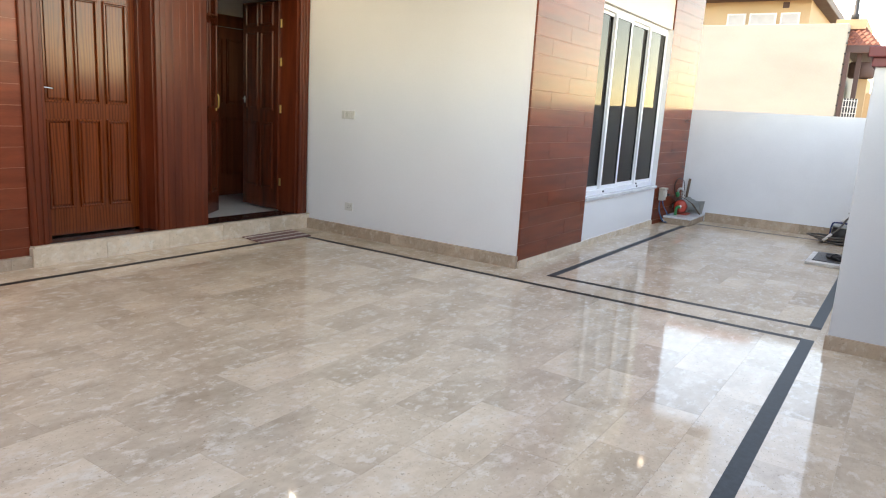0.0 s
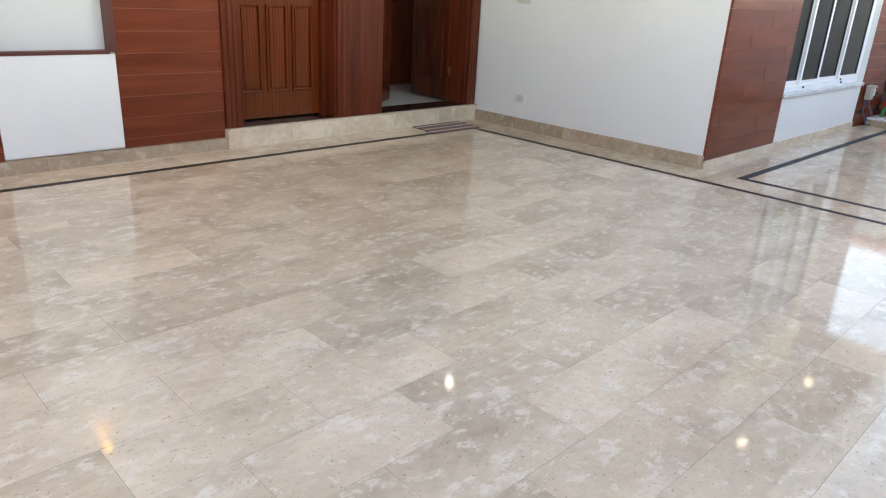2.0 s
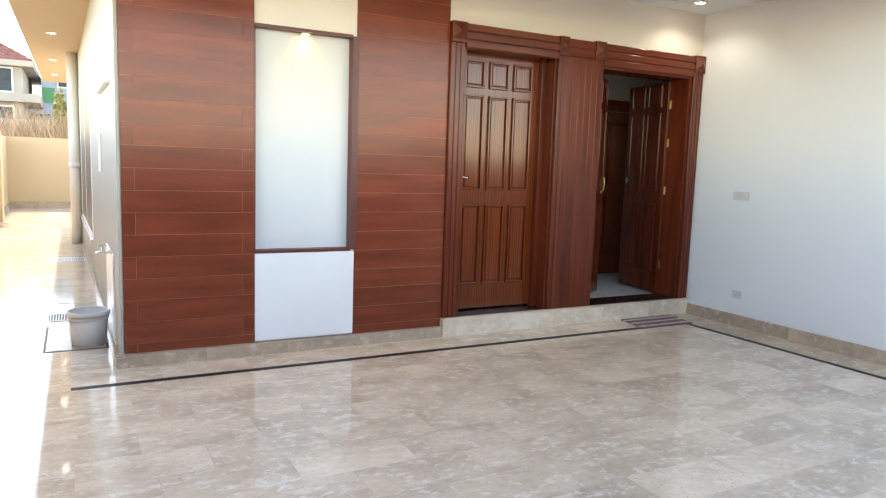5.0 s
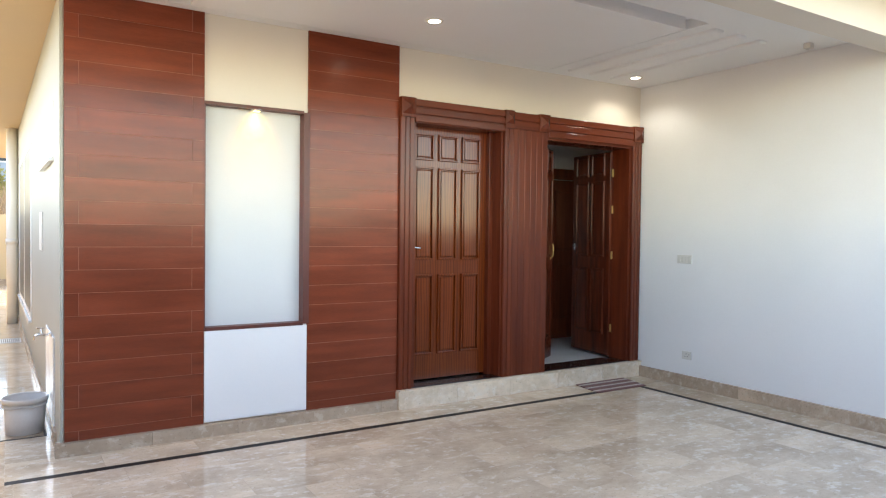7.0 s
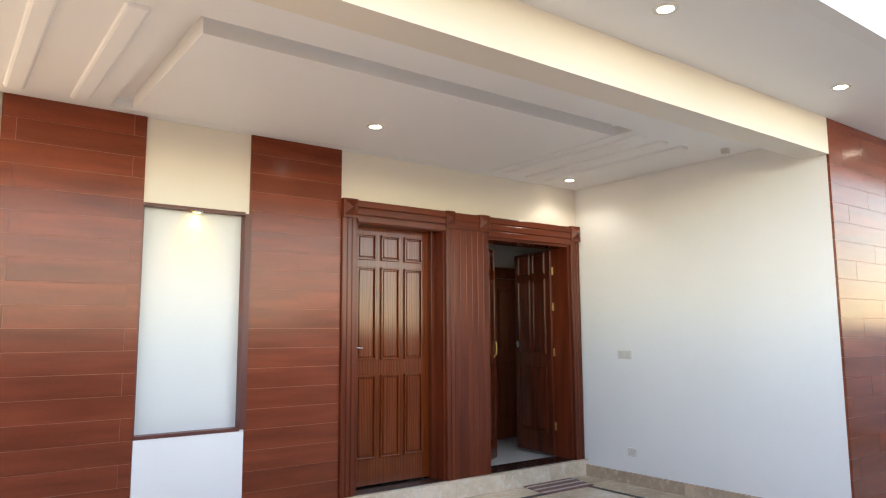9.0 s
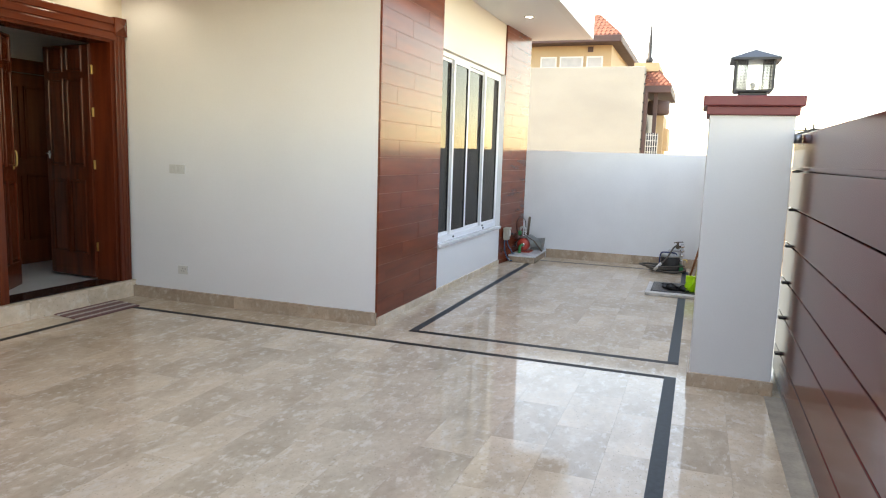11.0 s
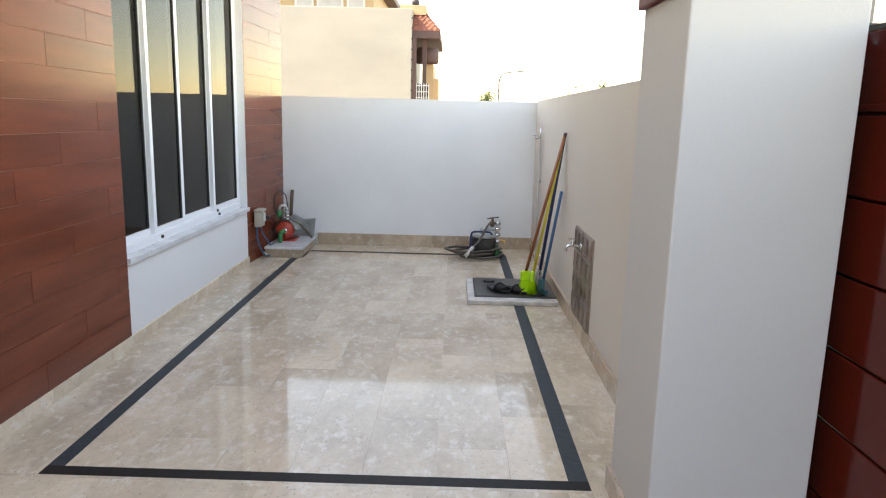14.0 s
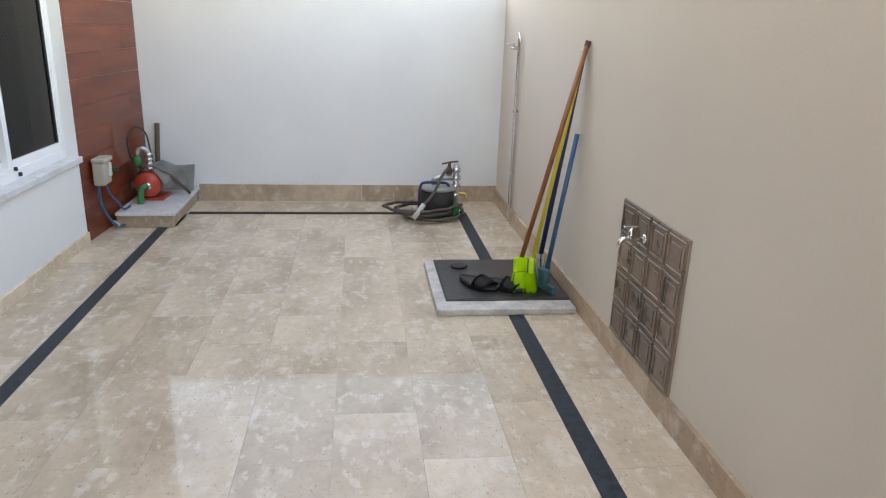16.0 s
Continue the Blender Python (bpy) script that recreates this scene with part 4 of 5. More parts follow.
# ---- plates on the porch wall ----
def wall_plate(name, x0, x1, z0, z1, label, category, rockers, holes):
    y = YW
    t = thing(name, ((x0 + x1) / 2, y, z0), label, category)
    part("plate", boxes((x0, x1, y - 0.016, y + 0.001, z0, z1), bevel=0.003), M_PLASTIC, t)
    w = (x1 - x0 - 0.02) / max(1, rockers)
    for i in range(rockers):
        part("rocker", boxes((x0 + 0.01 + i * w + 0.002, x0 + 0.01 + (i + 1) * w - 0.002, y - 0.021, y - 0.015, z0 + 0.014, z1 - 0.014), bevel=0.002), M_PLASTIC, t)
    # Black discs on the plate stand in for the shade inside the holes.
    for dx, dz in holes:
        cx, cz = (x0 + x1) / 2 + dx, (z0 + z1) / 2 + dz
        part("hole_shade", lathe([(0, -0.0005), (0.0045, -0.0005), (0.0045, 0.002), (0, 0.002)], (cx, y - 0.0165, cz), 10, "y"), M_RUBBER, t, "black disc for the shade in a socket hole")
    return t


wall_plate("light_switch", -5.197, -5.025, 1.237, 1.322, "white plastic switch plate on the white wall", "switch", 4, ())
wall_plate("wall_socket", -5.117, -5.010, 0.272, 0.354, "white plastic power socket low on the white wall", "socket", 0,
           ((-0.014, -0.01), (0.014, -0.01), (0, 0.016), (0.034, 0.012)))

mat_t = thing("door_mat", (-5.46, 6.40, 0), "striped maroon and pale woven mat lying before the open door", "mat")
for i in range(9):
    xa = -5.645 + i * 0.041
    skew = 0.05 * (1 - i / 8)
    bm = boxes((xa, xa + 0.039, 6.04 + skew, 6.70 + skew * 1.3, 0.0, 0.011), bevel=0.004)
    part("stripe", bm, M_MATL if i % 3 == 1 else M_MAT, mat_t)

# ---- side passage ----
def bucket(x, y):
    t = thing("bucket", (x, y, 0), "grey plastic bucket standing by the side wall", "bucket")
    part("body", lathe([(0, 0.004), (0.118, 0.0), (0.124, 0.006), (0.142, 0.255), (0.138, 0.255), (0.120, 0.012), (0, 0.012)], (x, y, 0), 36), M_BUCKET, t)
    part("rim", lathe([(0.142, 0.235), (0.152, 0.235), (0.154, 0.262), (0.150, 0.270), (0.138, 0.268), (0.138, 0.25)], (x, y, 0), 36), M_BUCKET, t, "thick rolled rim")
    part("rib", lathe([(0.139, 0.205), (0.147, 0.208), (0.147, 0.216), (0.139, 0.219)], (x, y, 0), 36), M_BUCKET, t)
    part("bail", tube([(x + 0.15 * math.cos(a), y + 0.15 * math.sin(a), 0.228 - 0.03 * math.sin(a - 3.4)) for a in np.linspace(3.4, 6.2, 16)], 0.0035, 6), M_STEEL, t, "thin wire handle")
    return t


bucket(-6.47, 1.365)


def bib_tap(at, turn, label):
    t = thing("tap", at, label, "tap")
    m = Matrix.Translation(at) @ Matrix.Rotation(radians(turn), 4, "Z") @ Matrix.Scale(0.8, 4)

    def put(name, bm, mat=M_CHROME, lab=""):
        bm.transform(m)
        part(name, bm, mat, t, lab)
    put("flange", lathe([(0, 0), (0.028, 0), (0.024, 0.010), (0.014, 0.014), (0, 0.014)], (0, 0, 0), 18, "x"))
    put("spout", tube(smooth_path([(0.0, 0, 0), (0.05, 0, 0.0), (0.10, 0, 0.004), (0.125, 0, -0.012), (0.13, 0, -0.045)], 6), 0.0115, 12))
    put("stem", lathe([(0.012, 0.0), (0.014, 0.03), (0.009, 0.034), (0.009, 0.055), (0, 0.056)], (0.075, 0, 0.005), 14))
    put("handle", boxes((0.045, 0.115, -0.008, 0.008, 0.056, 0.068), bevel=0.004))
    return t


part_plate = thing("splash_plate", (-6.45, YP, 0.1), "pale stone splash panel under the passage tap", "wall panel")
part("slab", boxes((-6.9, -6.12, YP - 0.012, YP + 0.001, 0.105, 0.74), bevel=0.003), M_SILL, part_plate)
side_tap = bib_tap((-6.32, YP - 0.012, 0.74), -90, "chrome tap on the side passage wall")


def small_window(name, x0, x1, z0, z1, label):
    w = thing(name, ((x0 + x1) / 2, YP, z0), label, "window", kind="structure")
    y = YP
    part("frame", boxes((x0, x0 + 0.06, y - 0.009, y + 0.001, z0, z1), (x1 - 0.06, x1, y - 0.009, y + 0.001, z0, z1), (x0 + 0.06, x1 - 0.06, y - 0.009, y + 0.001, z0, z0 + 0.05), (x0 + 0.06, x1 - 0.06, y - 0.009, y + 0.001, z1 - 0.05, z1)), M_ALU, w)
    n = 2
    for i in range(n):
        a, b = x0 + 0.06 + i * (x1 - x0 - 0.12) / n, x0 + 0.06 + (i + 1) * (x1 - x0 - 0.12) / n
        s = part("sash", boxes((a, a + 0.04, y - 0.007, y + 0.001, z0 + 0.05, z1 - 0.05), (b - 0.04, b, y - 0.007, y + 0.001, z0 + 0.05, z1 - 0.05)), M_ALU, w)
        part("pane", boxes((a + 0.04, b - 0.04, y - 0.005, y - 0.001, z0 + 0.05, z1 - 0.05)), M_DARKWIN, s, "dark glass")
    part("sill", boxes((x0 - 0.06, x1 + 0.06, y - 0.035, y, z0 - 0.03, z0 - 0.002), bevel=0.003), M_SILL, w, "marble sill")
    return w


w2 = small_window("window_2", -7.28, -6.25, 2.03, 2.44, "small high white window in the passage wall")
w3 = small_window("window_3", -12.9, -9.4, 0.50, 2.48, "tall white sliding window in the passage wall")
vent = thing("meter_box", (-7.62, YP, 1.32), "white flush meter box cover on the passage wall", "meter box")
part("cover", boxes((-7.80, -7.45, YP - 0.009, YP + 0.001, 1.32, 1.66), bevel=0.004), M_PLASTIC, vent)
pipe_t = thing("downpipe", (-13.40, 1.31, 0), "cream painted rainwater downpipe on the house wall", "pipe")
part("pipe", tube([(-13.40, 1.31, 0.0), (-13.40, 1.31, 1.5), (-13.40, 1.31, ZC - 0.02)], 0.082, 18), M_CREAM, pipe_t)
part("collar", lathe([(0.082, 0), (0.094, 0), (0.094, 0.09), (0.082, 0.09)], (-13.40, 1.31, 1.25), 18), M_CREAM, pipe_t)
for ob in (w2, w3, vent, part_plate, side_tap):
    ob.matrix_world = SKEW @ Matrix.Translation(ob.location)


def floor_drain(x0, x1, y0, y1):
    t = thing("floor_drain", ((x0 + x1) / 2, (y0 + y1) / 2, 0), "steel drain grating set in the passage floor", "drain", "passage drains")
    part("frame", boxes((x0, x1, y0, y0 + 0.02, 0, 0.006), (x0, x1, y1 - 0.02, y1, 0, 0.006), (x0, x0 + 0.02, y0 + 0.02, y1 - 0.02, 0, 0.006), (x1 - 0.02, x1, y0 + 0.02, y1 - 0.02, 0, 0.006)), M_STEEL, t)
    # Thin black sheet on the floor paints the shade below the grating.
    part("gap_shade", boxes((x0 + 0.02, x1 - 0.02, y0 + 0.02, y1 - 0.02, 0.0004, 0.0015)), M_RUBBER, t, "black sheet for the shade in the gap under the bars")
    n = int((y1 - y0 - 0.04) / 0.022)
    for i in range(n):
        y = y0 + 0.026 + i * 0.022
        part("bar", boxes((x0 + 0.02, x1 - 0.02, y, y + 0.010, 0.0015, 0.006)), M_STEEL, t)
    return t


floor_drain(-18.85, -18.6, 0.63, 1.07)
floor_drain(-7.68, -7.36, 1.02, 1.36)
floor_drain(-11.6, -11.2, 0.98, 1.40)
floor_drain(-19.9, -19.4, 0.70, 1.10)
cover_t = thing("inspection_cover", (-6.7, 1.28, 0), "stone inspection cover with dark joints in the passage", "cover")
part("joint", boxes((-7.16, -6.28, 1.05, 1.50, 0.0003, 0.0015)), M_RUBBER, cover_t)
part("lid", boxes((-7.14, -6.30, 1.07, 1.48, 0.0015, 0.004)), M_SKIRT, cover_t)

# ---- pump corner ----
plinth = tagged(part("pump_plinth", boxes((XW + 0.061, -2.565, 11.265, YE - 0.001, 0, 0.085), bevel=0.003), M_SKIRT), "low marble-faced plinth in the yard corner", "plinth")
part("slab", boxes((XW + 0.061, -2.545, 11.245, YE - 0.001, 0.085, 0.108), bevel=0.003), M_SILL, plinth, "pale grey marble top slab")

ebox = thing("junction_box", (-2.90, 11.11, 0.33), "beige plastic electric box with blue cables on the wall", "electric box")
XB = XW + 0.024
part("housing", boxes((XB, XB + 0.070, 11.04, 11.18, 0.335, 0.49), bevel=0.012), M_EBOX, ebox)
part("hood", boxes((XB, XB + 0.085, 11.03, 11.19, 0.478, 0.508), bevel=0.010), M_EBOX, ebox)
part("switch", boxes((XB + 0.066, XB + 0.085, 11.11, 11.15, 0.385, 0.47), bevel=0.003), M_PLASTIC, ebox, "white breaker switch")
part("plug", boxes((XB + 0.068, XB + 0.115, 11.165, 11.195, 0.40, 0.43), bevel=0.005), M_RUBBER, ebox)
part("cable", tube(smooth_path([(XB + 0.02, 11.07, 0.34), (XB + 0.02, 11.075, 0.22), (XB + 0.035, 11.12, 0.12), (XB + 0.06, 11.20, 0.035), (XB + 0.09, 11.275, 0.018)], 6), 0.0085, 8), M_BLUE, ebox, "blue cable")
part("cable", tube(smooth_path([(XB + 0.03, 11.15, 0.34), (XB + 0.045, 11.18, 0.25), (XB + 0.07, 11.24, 0.18), (XB + 0.085, 11.285, 0.125), (XB + 0.09, 11.40, 0.116)], 6), 0.007, 8), M_BLUE, ebox, "blue cable")
part("tape", tube([(XB + 0.045, 11.18, 0.062), (XB + 0.065, 11.215, 0.032)], 0.014, 8), M_BUCKET, ebox, "pale tape wrap")

PX, PY, PZ = -2.80, 11.62, 0.225
pump = thing("water_pump", (PX, PY, 0.108), "small red water pump with green fittings and a tin cover", "pump")
part("casing", lathe([(0, -0.080), (0.045, -0.080), (0.080, -0.062), (0.094, -0.030), (0.096, 0.02), (0.075, 0.055), (0, 0.06)], (PX, PY, PZ), 28, "y"), M_RED, pump, "red cast casing")
part("motor", lathe([(0, 0.05), (0.065, 0.05), (0.07, 0.08), (0.07, 0.22), (0.055, 0.24), (0, 0.24)], (PX, PY, PZ), 24, "y"), M_SHEET, pump, "grey motor")
part("foot", boxes((PX - 0.07, PX + 0.10, PY - 0.03, PY + 0.18, 0.108, 0.126), bevel=0.004), M_RED, pump)
for i in range(6):
    a = i * math.pi / 3 + 0.3
    part("bolt", lathe([(0, -0.066), (0.007, -0.066), (0.007, -0.05), (0, -0.05)], (PX + 0.064 * math.cos(a), PY, PZ + 0.064 * math.sin(a)), 6, "y"), M_STEEL, pump)
part("nozzle", lathe([(0.020, -0.125), (0.020, -0.095), (0.027, -0.095), (0.027, -0.075), (0, -0.075)], (PX + 0.01, PY, PZ), 8, "y"), M_CHROME, pump)
part("suction_pipe", tube(smooth_path([(PX + 0.01, PY - 0.10, PZ), (PX - 0.005, PY - 0.125, PZ), (PX - 0.025, PY - 0.13, PZ - 0.025), (PX - 0.028, PY - 0.13, 0.109)], 6), 0.021, 14), M_GREEN, pump, "green plastic elbow")
part("riser", tube(smooth_path([(PX + 0.01, PY + 0.01, PZ + 0.07), (PX + 0.012, PY + 0.01, 0.36), (PX + 0.010, PY + 0.01, 0.44), (PX - 0.015, PY, 0.475), (PX - 0.05, PY - 0.005, 0.47), (PX - 0.062, PY - 0.01, 0.43)], 6), 0.0155, 12), M_STEEL, pump, "steel riser pipe")
for z in (0.305, 0.335, 0.37, 0.40, 0.435):
    part("union", lathe([(0.016, -0.010), (0.025, -0.008), (0.025, 0.008), (0.016, 0.010)], (PX + 0.011, PY + 0.01, z), 8), M_CHROME, pump)
part("outlet_fitting", lathe([(0, -0.05), (0.022, -0.05), (0.028, -0.025), (0.028, 0.0), (0.018, 0.02), (0, 0.02)], (PX - 0.063, PY - 0.01, 0.405), 16), M_GREEN, pump, "green plastic fitting")
tin = bmesh.new()
rows = []
for k, (dy, rad, flare) in enumerate(((-0.045, 0.106, 0.0), (0.05, 0.112, 0.012), (0.17, 0.118, 0.03), (0.25, 0.12, 0.045))):
    ring = []
    for i in range(11):
        a = radians(196 - i * 21.5)
        out = rad + flare * max(0, -math.sin(a) + math.cos(a)) + 0.006 * math.sin(i * 2.3 + k)
        ring.append(tin.verts.new((PX + 0.012 * k + out * math.cos(a), PY + dy, PZ + out * math.sin(a))))
    rows.append(ring)
for ra, rb in zip(rows, rows[1:]):
    for i in range(10):
        tin.faces.new((ra[i], ra[i + 1], rb[i + 1], rb[i]))
bmesh.ops.solidify(tin, geom=tin.faces[:], thickness=0.004)
part("tin_cover", tin, M_SHEET, pump, "bent weathered tin cover")
part("power_lead", tube(smooth_path([(PX - 0.06, PY + 0.05, PZ + 0.10), (PX - 0.10, PY - 0.02, 0.42), (PX - 0.10, PY - 0.06, 0.55), (PX - 0.07, PY, 0.62), (PX - 0.02, PY + 0.08, 0.58), (PX - 0.005, PY + 0.12, 0.44), (PX, PY + 0.14, PZ + 0.12)], 8), 0.006, 8), M_RUBBER, pump, "looped black power lead")
sheet = thing("tin_sheet", (-2.64, 11.93, 0.108), "crumpled grey tin sheet leaning behind the pump", "metal sheet")
bm = boxes((-0.12, 0.10, -0.003, 0.003, 0, 0.20), bevel=0.001)
bmesh.ops.subdivide_edges(bm, edges=[e for e in bm.edges if e.calc_length() > 0.2], cuts=4, use_grid_fill=True)
for v in bm.verts:
    v.co.y += 0.016 * math.cos(v.co.x * 11) + 0.006 * math.sin(v.co.z * 23 + 1)
    v.co.x += 0.10 * max(0, v.co.z - 0.12)
bm.transform(Matrix.Translation((-2.66, 11.90, 0.110)) @ Matrix.Rotation(radians(-24), 4, "X") @ Matrix.Rotation(radians(-14), 4, "Z"))
part("sheet", bm, M_SHEET, sheet)
stick = thing("scrap_bar", (-2.65, 11.83, 0.30), "rusty brown bar leaning on the tin cover", "bar")
part("bar", tube([(-2.79, 11.62, 0.352), (-2.66, 11.70, 0.265), (-2.56, 11.77, 0.120)], 0.011, 8), M_BARK, stick)
post = thing("scrap_post", (-2.80, 12.0, 0.108), "brown timber stick leaning in the corner", "stick")
part("stick", tube([(-2.84, 11.98, 0.108), (-2.83, 12.0, 0.40), (-2.82, 12.02, 0.60)], 0.018, 8), M_BARK, post)

# ---- bore pump with hose ----
bx, by = -0.735, 11.56
bore = thing("bore_pump", (bx, by, 0), "dark capped bore casing with pipe fittings and a valve", "bore pump")
part("casing", lathe([(0, 0), (0.125, 0), (0.125, 0.20), (0.118, 0.215), (0, 0.215)], (bx, by, 0), 28), M_IRON, bore, "dark iron casing")
part("cap", lathe([(0.126, 0.215), (0.134, 0.215), (0.134, 0.238), (0.11, 0.246), (0, 0.246)], (bx, by, 0), 28), M_SHEET, bore, "grey flanged cap")
for i in range(6):
    a = i * math.pi / 3
    part("bolt", lathe([(0, 0), (0.010, 0), (0.010, 0.014), (0, 0.014)], (bx + 0.118 * math.cos(a), by + 0.118 * math.sin(a), 0.238), 6), M_STEEL, bore)
part("outlet_pipe", tube(smooth_path([(bx - 0.02, by, 0.24), (bx - 0.02, by, 0.285), (bx + 0.03, by, 0.30), (bx + 0.13, by, 0.30)], 6), 0.022, 12), M_STEEL, bore, "galvanised pipe")
part("standpipe", tube([(bx + 0.14, by, 0.06), (bx + 0.14, by, 0.20), (bx + 0.14, by, 0.40)], 0.023, 12), M_STEEL, bore, "galvanised standpipe")
for z in (0.17, 0.24, 0.30, 0.36):
    part("union", lathe([(0.024, -0.016), (0.035, -0.012), (0.035, 0.012), (0.024, 0.016)], (bx + 0.14, by, z), 8), M_CHROME, bore)
part("green_socket", lathe([(0, 0.0), (0.030, 0.0), (0.034, 0.03), (0.034, 0.10), (0.026, 0.11), (0, 0.11)], (bx + 0.14, by, 0.0), 16), M_GREEN, bore, "green plastic socket")
part("valve", merge(lathe([(0, 0.33), (0.024, 0.33), (0.028, 0.36), (0.016, 0.38), (0.010, 0.415), (0, 0.415)], (bx + 0.085, by - 0.02, 0), 12),
                    tube([(bx + 0.03, by - 0.035, 0.408), (bx + 0.085, by - 0.02, 0.418), (bx + 0.15, by - 0.01, 0.424)], 0.007, 6),
                    tube([(bx + 0.075, by - 0.075, 0.410), (bx + 0.085, by - 0.02, 0.418), (bx + 0.09, by + 0.03, 0.410)], 0.007, 6)), M_BARK, bore, "rusted valve with a bent cross handle")
part("drain_cock", tube(smooth_path([(bx + 0.16, by, 0.18), (bx + 0.21, by - 0.02, 0.18), (bx + 0.215, by - 0.025, 0.15)], 4), 0.009, 8), M_BRASS, bore, "brass drain cock")
part("strap", tube(smooth_path([(bx - 0.135, by - 0.06, 0.02), (bx - 0.137, by - 0.06, 0.17), (bx - 0.125, by - 0.06, 0.255), (bx - 0.09, by - 0.06, 0.275), (bx + 0.02, by - 0.06, 0.275), (bx + 0.07, by - 0.06, 0.265), (bx + 0.085, by - 0.07, 0.225)], 6), 0.010, 8), M_NAVY, bore, "dark blue strap over the cap")

hose = thing("hose", (-0.76, 11.5, 0), "coiled grey rubber hose round the bore casing", "hose")
pts = []
for i in range(66):
    a = i / 66 * 2 * math.pi * 2.6 + 2.6
    r = 0.19 + 0.045 * math.sin(i * 0.37) + 0.012 * (i % 3)
    cx = -0.80 + 0.10 * math.sin(i * 0.09 + 1)
    pts.append((cx + r * 1.15 * math.cos(a), 11.56 + r * 0.95 * math.sin(a), 0.018 + 0.034 * (i / 66 * 2.4)))
part("coil", tube(pts, 0.0125, 8), M_HOSE, hose)
part("loose_end", tube(smooth_path([(-0.93, 11.33, 0.04), (-0.86, 11.38, 0.12), (-0.78, 11.42, 0.20), (-0.71, 11.47, 0.33), (-0.66, 11.50, 0.385)], 6), 0.0115, 10), M_HOSE, hose, "grey hose end")
part("sleeve", tube([(-0.925, 11.335, 0.045), (-0.88, 11.365, 0.095), (-0.845, 11.39, 0.135)], 0.019, 10), M_BUCKET, hose, "pale taped sleeve")

# ---- manhole, slippers, brooms ----
man = tagged(part("manhole", boxes((-0.928, -0.222, 9.685, 10.44, 0, 0.034), bevel=0.006), M_CONC), "raised pale concrete manhole frame with a dark cover", "manhole")
part("cover", boxes((-0.862, -0.235, 9.805, 10.425, 0.034, 0.043), bevel=0.003), M_COVER, man, "dark rusted iron cover")
part("rim", boxes((-0.872, -0.225, 9.795, 9.805, 0.034, 0.040), (-0.872, -0.225, 10.425, 10.435, 0.034, 0.040), (-0.872, -0.862, 9.805, 10.425, 0.034, 0.040), (-0.235, -0.225, 9.805, 10.425, 0.034, 0.040)), M_IRON, man)


def slipper(x, y, turn, flip, label):
    t = thing("slipper", (x, y, 0.043), label, "slipper", "slippers on the manhole")
    m = Matrix.Translation((x, y, 0.043)) @ Matrix.Rotation(radians(turn), 4, "Z")
    bm = bmesh.new()
    n = 20
    ring = []
    for i in range(n):
        a = 2 * math.pi * i / n
        u = math.cos(a)
        w = 0.052 + 0.010 * u - 0.006 * math.cos(2 * a)
        ring.append((0.130 * u, flip * 0.006 * math.cos(a) + w * math.sin(a)))
    lo = [bm.verts.new((p[0] * 0.97, p[1] * 0.95, 0.0)) for p in ring]
    mid = [bm.verts.new((p[0], p[1], 0.012)) for p in ring]
    hi = [bm.verts.new((p[0], p[1], 0.022 + 0.006 * (p[0] < -0.02))) for p in ring]
    inn = [bm.verts.new((p[0] * 0.9, p[1] * 0.86, 0.018)) for p in ring]
    for a, b in ((lo, mid), (mid, hi), (hi, inn)):
        for i in range(n):
            bm.faces.new((a[i], a[(i + 1) % n], b[(i + 1) % n], b[i])).smooth = True
    bm.faces.new(list(reversed(lo)))
    bm.faces.new(inn)
    bm.transform(m)
    part("sole", bm, M_RUBBER, t)
    bm = bmesh.new()
    rows = []
    for j in range(5):
        u = 0.005 + j * 0.022
        h = 0.050 - 0.006 * j
        rows.append([bm.verts.new((u + 0.01 * math.sin(math.pi * k / 8), 0.062 * math.cos(math.pi * k / 8), 0.016 + h * math.sin(math.pi * k / 8))) for k in range(9)])
    for a, b in zip(rows, rows[1:]):
        for k in range(8):
            bm.faces.new((a[k], a[k + 1], b[k + 1], b[k])).smooth = True
    bmesh.ops.solidify(bm, geom=bm.faces[:], thickness=0.005)
    bm.transform(m)
    part("strap", bm, M_RUBBER, t)
    return t


slipper(-0.675, 10.0, -52, 1, "black rubber slipper on the manhole cover")
slipper(-0.545, 9.965, -38, -1, "black rubber slipper on the manhole cover")


pad = thing("slipper_strap", (-0.735, 10.30, 0.043), "torn black rubber slipper strap on the manhole cover", "slipper part")
part("strap", lathe([(0, 0), (0.045, 0.0), (0.05, 0.008), (0.03, 0.014), (0, 0.013)], (-0.735, 10.30, 0.043), 14), M_RUBBER, pad)


def pole(base, top, r, mat, name, label, cat="broom"):
    t = thing(name, base, label, cat)
    part("handle", tube([base, tuple((Vector(base) + Vector(top)) / 2), top], r, 12), mat, t)
    return t


b1 = pole((-0.462, 9.93, 0.22), (-0.205, 9.945, 1.315), 0.0125, M_BROWN, "broom", "lime green broom with a brown handle leaning on the wall")
part("cap", tube([(-0.2095, 9.9467, 1.29), (-0.204, 9.9446, 1.322)], 0.014, 12), M_EAVE, b1)


